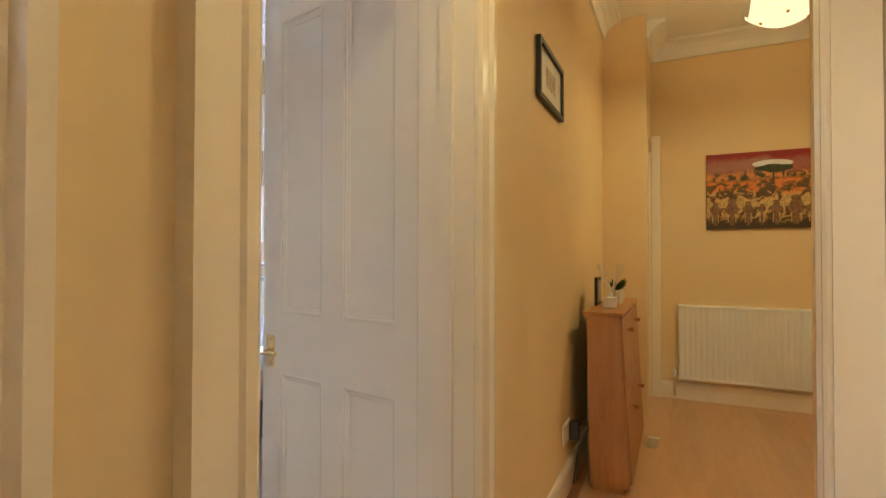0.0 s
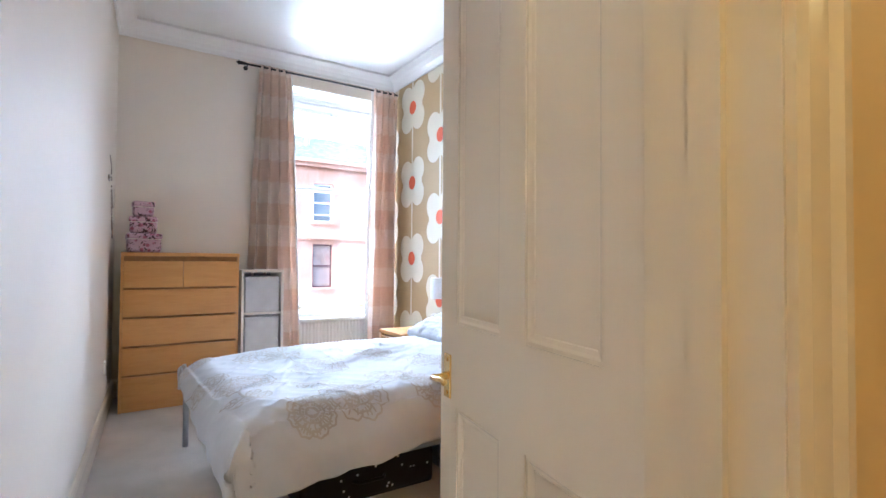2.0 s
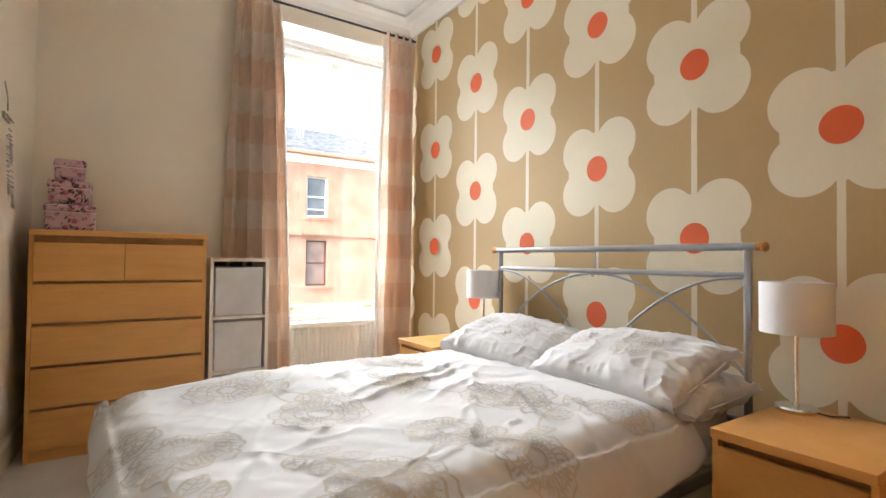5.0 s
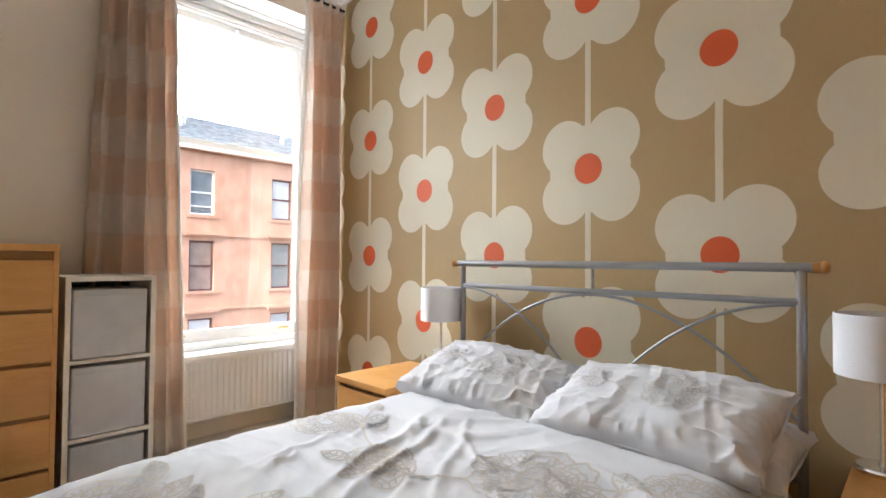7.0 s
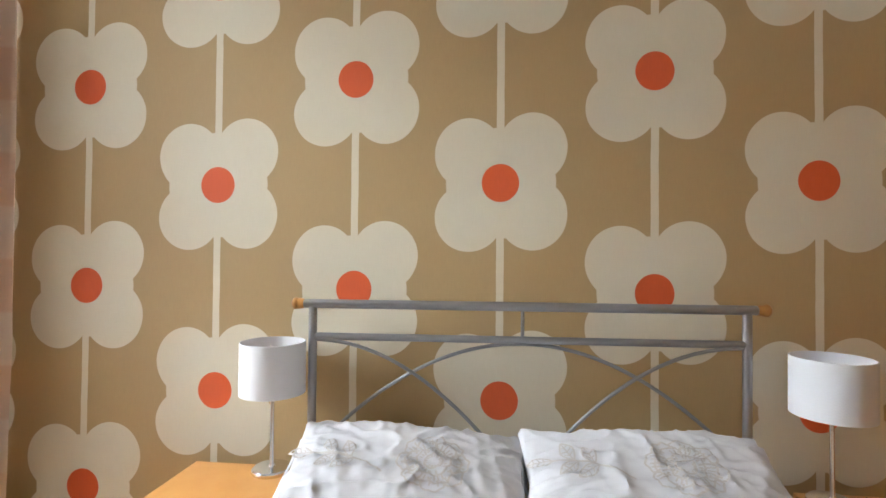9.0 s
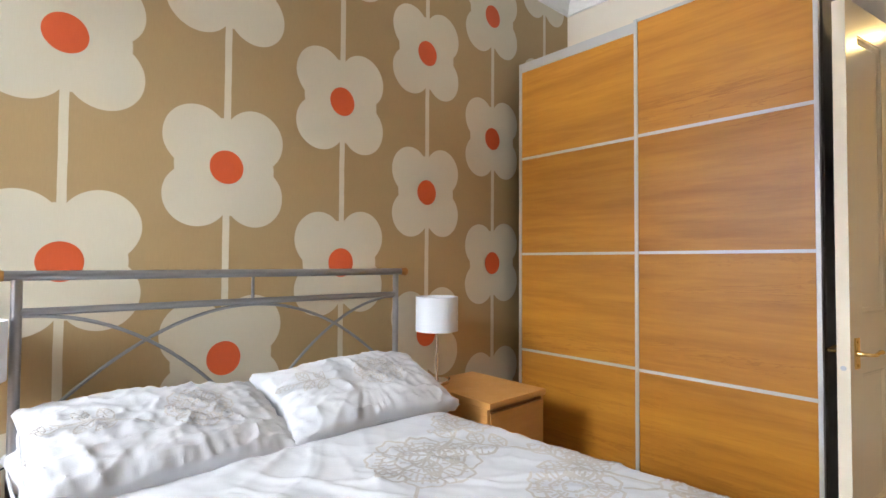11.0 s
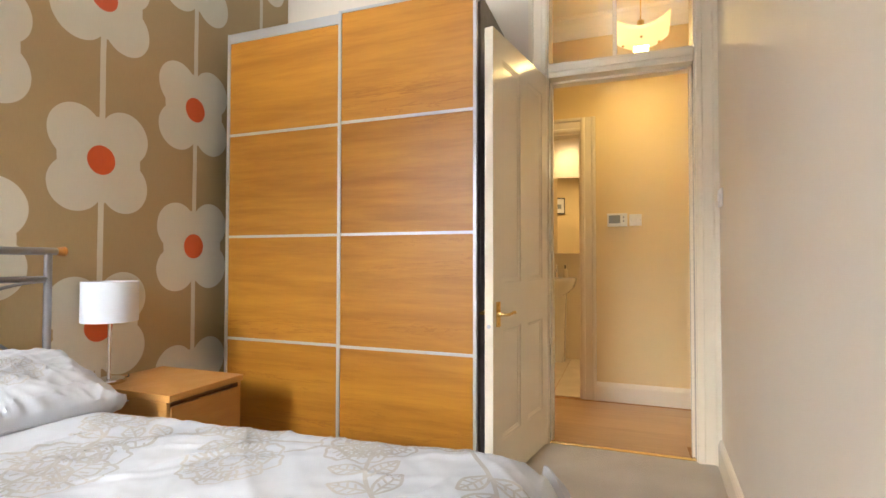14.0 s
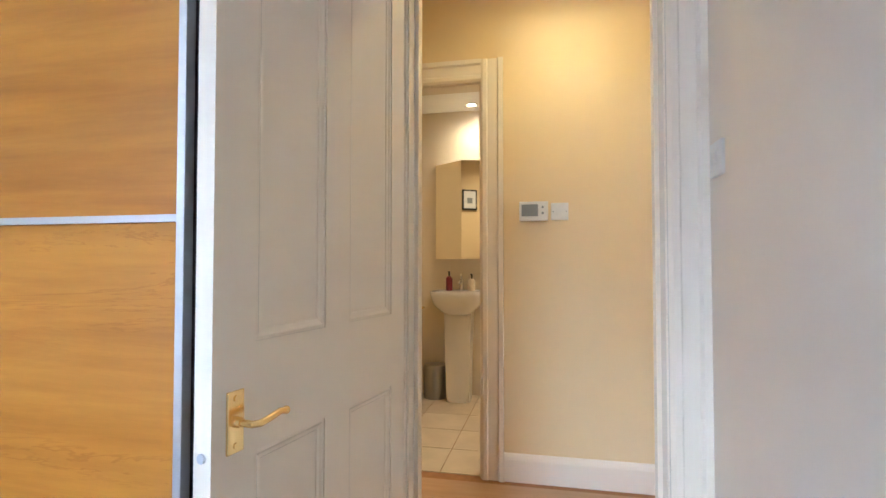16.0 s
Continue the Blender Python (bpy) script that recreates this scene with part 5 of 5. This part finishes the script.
for y in (-2.392, -2.326):
    cylpart("screw", (BX - 0.0115, y, 1.368), (BX - 0.01, y, 1.368), 0.003, GREYP, sw, n=8)
ls = thing("light_switch", "white light switch on the bedroom wall by the door", "light switch")
ysw = south(2.27)
boxpart("plate", (2.225, 2.315, ysw, ysw + 0.012, 1.335, 1.425), WHITEP, ls, 0.003)
boxpart("rocker", (2.255, 2.285, ysw + 0.012, ysw + 0.018, 1.36, 1.40), WHITEP, ls, 0.002)
so = thing("wall_socket", "white wall socket low on the long bedroom wall", "socket")
boxpart("plate", (-1.36, -1.27, south(-1.3) - 0.002, south(-1.3) + 0.01, 0.33, 0.41), WHITEP, so, 0.003)

# necklaces on a hook by the chest
jw = thing("necklace_rack", "necklaces and beads hung from hooks on the wall", "jewellery")
jy = south(-1.3)
BEAD = plain("dull_beads", (0.30, 0.25, 0.21), 0.3, 0.4)
boxpart("hook_bar", (-1.38, -1.24, jy, jy + 0.012, 1.66, 1.69), BEAD, jw, 0.003)
tubepart("hook_bar_strap", [(-1.22, jy + 0.01, 1.82), (-1.23, jy + 0.02, 1.75), (-1.24, jy + 0.02, 1.69)], 0.003, BEAD, jw)
rng = random.Random(2)
for k in range(6):
    x = -1.37 + k * 0.025
    ln = rng.uniform(0.18, 0.42)
    bm = bmesh.new()
    for i in range(36):
        t = i / 35 * 2 - 1
        ball(bm, (x + t * 0.02, jy + 0.02 + 0.01 * (1 - t * t), 1.67 - ln * (1 - t * t) ** 0.6 if abs(t) < 1 else 1.67), 0.005, n=6)
    part("necklace", bm, BEAD if k % 2 else CHROME, jw, "", True)

# ---- bathroom ----
basin = thing("pedestal_basin", "white ceramic basin on a tapered pedestal", "basin")
bx, by = 4.80, -1.59
bm = bmesh.new()
ring = lambda w, d, z: [(bx + d * 0.5 * math.copysign(abs(math.cos(a)) ** 0.5, math.cos(a)), by + w * 0.5 * math.copysign(abs(math.sin(a)) ** 0.5, math.sin(a)), z) for a in [2 * math.pi * k / 32 for k in range(32)]]
levels = [ring(0.20, 0.18, 0.70), ring(0.26, 0.26, 0.72), ring(0.38, 0.36, 0.78), ring(0.425, 0.395, 0.85), ring(0.43, 0.40, 0.876), ring(0.425, 0.395, 0.882), ring(0.37, 0.33, 0.878), ring(0.30, 0.24, 0.80), ring(0.08, 0.08, 0.77)]
rv = [[bm.verts.new(p) for p in l] for l in levels]
for a, b in zip(rv, rv[1:]):
    for i in range(32):
        bm.faces.new((a[i], a[(i + 1) % 32], b[(i + 1) % 32], b[i]))
bm.faces.new(rv[-1])
part("bowl", bm, CERAMIC, basin, "", True)
bm = bmesh.new()
lv = [[(bx + 0.03 + sx * d, by + sy * w, z) for sx, sy in ((-1, -1), (1, -1), (1, 1), (-1, 1))] for w, d, z in ((0.092, 0.085, 0.0), (0.092, 0.085, 0.1), (0.10, 0.09, 0.45), (0.112, 0.10, 0.725))]
rv = [[bm.verts.new(p) for p in l] for l in lv]
for a, b in zip(rv, rv[1:]):
    for i in range(4):
        bm.faces.new((a[i], a[(i + 1) % 4], b[(i + 1) % 4], b[i]))
bmesh.ops.bevel(bm, geom=[e for e in bm.edges if abs(e.verts[0].co.z - e.verts[1].co.z) > 0.05], offset=0.03, segments=4, affect="EDGES")
part("pedestal", bm, CERAMIC, basin, "", True)
tap = thing("basin_tap", "chrome mixer tap on the basin", "tap", at=(bx + 0.15, by, 0.878))
bm = bmesh.new()
cyl(bm, (0, 0, 0), (0, 0, 0.09), 0.02, 0.018)
tube(bm, [(0, 0, 0.07), (-0.05, 0, 0.085), (-0.10, 0, 0.075), (-0.105, 0, 0.06)], 0.011)
tube(bm, [(0, 0, 0.09), (-0.01, 0, 0.12), (-0.04, 0, 0.13)], 0.007)
part("tap_body", bm, CHROME, tap, "", True)
for y, mat, lab, h in ((by + 0.10, plain("red_soap", (0.20, 0.02, 0.03), 0.3), "dark red soap bottle with black pump", 0.12), (by - 0.09, plain("cream_soap", (0.7, 0.6, 0.42), 0.4), "cream lotion bottle with pump", 0.10)):
    s = thing("soap_bottle", lab, "bottle", at=(bx + 0.12, y, 0.878))
    bm = bmesh.new()
    lathe(bm, [(0.001, 0), (0.026, 0), (0.028, 0.01), (0.028, h - 0.02), (0.012, h), (0.001, h)], n=18)
    part("bottle_body", bm, mat, s, "", True)
    bm = bmesh.new()
    cyl(bm, (0, 0, h), (0, 0, h + 0.03), 0.007)
    box(bm, -0.035, 0.01, -0.006, 0.006, h + 0.03, h + 0.04, 0.002)
    part("pump", bm, BLACKP, s)
mc = thing("mirror_cabinet", "bathroom cabinet with two angled mirror doors above the basin", "mirror")
bm = bmesh.new()
extrude(bm, [(4.807, -1.615), (4.985, -1.365), (4.998, -1.365), (4.998, -2.10), (4.937, -2.10)], lambda u, p, q: (p, q, u), 1.142, 1.938)
part("cabinet_body", bm, CERAMIC, mc)
for x, y in ((4.98, -1.36), (4.93, -2.10)):
    bm = bmesh.new()
    extrude(bm, [(4.798, -1.615), (4.804, -1.615), (x + 0.004, y), (x - 0.002, y)], lambda u, p, q: (p, q, u), 1.14, 1.94)
    part("mirror_door", bm, MIRROR, mc)
bs = thing("wall_picture", "small framed print hung in the bathroom", "picture")
boxpart("frame", (3.537, 3.555, -2.25, -2.08, 1.68, 1.90), BLACK, bs, 0.003)
boxpart("mount", (3.555, 3.557, -2.233, -2.097, 1.697, 1.883), WHITEP, bs)
boxpart("print", (3.557, 3.558, -2.195, -2.135, 1.75, 1.81), GREYP, bs)
pb = thing("pedal_bin", "small grey pedal bin behind the basin", "bin", at=(4.88, -1.38, 0))
bm = bmesh.new()
lathe(bm, [(0.001, 0), (0.09, 0), (0.10, 0.24), (0.09, 0.27), (0.001, 0.28)], n=20)
part("bin_body", bm, STEEL, pb, "", True)
SPOT = glow("spot_bulb", (1.0, 0.85, 0.6), 3.0)
# the second downlight is out of view, added to brighten the bathroom
for x, y, watts in ((4.84, -1.695, 2.2), (4.15, -2.35, 6)):
    dl = thing("downlight", "round recessed ceiling spotlight", "downlight", "bathroom downlights", at=(x, y, 2.40))
    bm = bmesh.new()
    lathe(bm, [(0.03, -0.002), (0.045, -0.008), (0.048, -0.002), (0.048, 0.0)], n=20)
    part("ring", bm, CHROME, dl, "", True)
    bm = bmesh.new()
    lathe(bm, [(0.001, -0.003), (0.03, -0.003)], n=20)
    part("bulb", bm, SPOT, dl)
    lamp("spot_lamp", "SPOT", pose(x, y, 2.385), watts, (1.0, 0.72, 0.38), 0.03, 0, 140)

# ---- across the street ----
OX = -19.0
ten = thing("tenement_building", "red sandstone tenement across the street with a slate roof", "building")
openings = []
for y0 in (2.95, 4.69, 8.0, 9.74, -0.36, -2.1, 13.05, 14.79):
    for z0, z1 in ((2.82, 4.56), (-0.14, 1.81), (-3.1, -1.2), (-6.1, -4.2)):
        openings.append((y0, y0 + 0.93, z0, z1))
bm = bmesh.new()
ys = sorted({-12.0, 24.0, *[v for o in openings for v in o[:2]]})
zs = sorted({-9.0, 5.55, *[v for o in openings for v in o[2:]]})
for a, b in zip(ys, ys[1:]):
    for c, d in zip(zs, zs[1:]):
        if not any(o[0] <= a < o[1] and o[2] <= c < o[3] for o in openings):
            box(bm, OX - 0.4, OX, a, b, c, d)
part("wall", bm, STONE, ten)
bm = bmesh.new()
box(bm, OX, OX + 0.22, -12, 24, 5.28, 5.45)
box(bm, OX, OX + 0.32, -12, 24, 5.45, 5.58)
box(bm, OX, OX + 0.07, -12, 24, 1.99, 2.07)
box(bm, OX, OX + 0.07, -12, 24, -0.9, -0.82)
part("cornice", bm, STONE, ten)
SLATE = plain("slate", (0.40, 0.43, 0.46), 0.4, 0.35, 3.0, 0.6)
bm = bmesh.new()
extrude(bm, [(OX + 0.3, 5.58), (OX + 0.3, 5.64), (OX - 4.5, 7.75), (OX - 4.5, 5.58)], lambda u, p, q: (p, u, q), -12, 24)
roof = part("roof", bm, SLATE, ten, "grey slate roof")
bm = bmesh.new()
for k in range(16):
    x = OX + 0.3 - 4.8 * k / 16
    z = 5.645 + 2.11 * k / 16
    box(bm, x - 0.3, x, -12, 24, z + 0.03, z + 0.05)
part("slate_courses", bm, SLATE, roof)
for y in (3.6, 5.0, 9.5):
    bm = bmesh.new()
    cyl(bm, (OX - 2.0, y, 6.5), (OX - 2.0, y, 7.1), 0.12)
    part("roof_vent", bm, GREYP, roof)
PANE = plain("far_window_glass", (0.16, 0.18, 0.20), 0.1, 0.4, 1.0, 0.0)
BLIND = plain("pale_blind_behind_glass", (0.62, 0.64, 0.66), 0.2, 0.15, 1.0, 0.0)
TAN = plain("tan_blind_behind_glass", (0.36, 0.26, 0.22), 0.2, 0.2, 1.0, 0.0)
MAROON = plain("maroon_paint", (0.12, 0.05, 0.05), 0.5)
for k, (y0, y1, z0, z1) in enumerate(openings):
    f = FRAME if z0 > 2 and k % 8 >= 4 else MAROON
    behind = {5: TAN, 6: BLIND, 0: BLIND, 1: GREYP, 2: BLIND}.get(k % 8, PANE)
    bm = bmesh.new()
    box(bm, OX - 0.2, OX - 0.12, y0, y0 + 0.07, z0, z1)
    box(bm, OX - 0.2, OX - 0.12, y1 - 0.07, y1, z0, z1)
    for z in (z0, (z0 + z1) / 2 - 0.035, z1 - 0.07):
        box(bm, OX - 0.2, OX - 0.12, y0 + 0.07, y1 - 0.07, z, z + 0.07)
    if z0 > 2 and k % 8 >= 4:
        box(bm, OX - 0.19, OX - 0.11, y0 + 0.07, y1 - 0.07, z0 + 0.30, z0 + 0.36)
    w = part("window", bm, f, ten)
    boxpart("pane", (OX - 0.18, OX - 0.17, y0 + 0.07, y1 - 0.07, z0 + 0.07, z1 - 0.07), behind, w)
    bm = bmesh.new()
    box(bm, OX, OX + 0.06, y0 - 0.12, y1 + 0.12, z0 - 0.12, z0)
    if z0 < 2:
        box(bm, OX, OX + 0.18, y0 - 0.2, y1 + 0.2, z1 + 0.22, z1 + 0.32)
        box(bm, OX, OX + 0.10, y0 - 0.15, y1 + 0.15, z1 + 0.14, z1 + 0.22)
    part("sill", bm, STONE, w)
bm = bmesh.new()
box(bm, -400, -2.5, -400, 400, -9.4, -9.0)
structure(part("ground", bm, plain("asphalt", (0.10, 0.10, 0.10), 0.9)), "grey street far below the window", "street")

# ---- laminate boards and bathroom tiles ----
rng = random.Random(11)
cache = {}
for i in range(11):
    x0 = 2.43 + i * 0.19
    y = -4.6 - rng.uniform(0, 0.9)
    while y < 1.38:
        y1 = min(y + 1.2, 1.40)
        a, b = max(y, -4.6 if x0 + 0.19 < BX + 0.02 else -1.05), y1
        if b - a > 0.05:
            x1 = x0 + 0.1894
            inside = x0 < 2.6
            spans = [(a, b)]
            if inside:
                spans = [(max(a, DY0 + 0.006), min(b, DY1 - 0.006))]
            for p, q in spans:
                if q - p > 0.03:
                    bm = bmesh.new()
                    box(bm, x0, x1, p, q - 0.0006, -0.004, 0.0)
                    part("plank", bm, PLANK, hall_floor)
        y = y1
TILE = plain("cream_tile", (0.70, 0.60, 0.45), 0.25, 0.05, 6.0, 0.03)
for i in range(5):
    for j in range(6):
        x0, y0 = BX + 0.025 + i * 0.335, -3.07 + j * 0.335
        boxpart("tile", (x0, min(x0 + 0.33, 5.19), y0, min(y0 + 0.33, -1.125), -0.006, 0.0), TILE, bath_floor, 0.0)
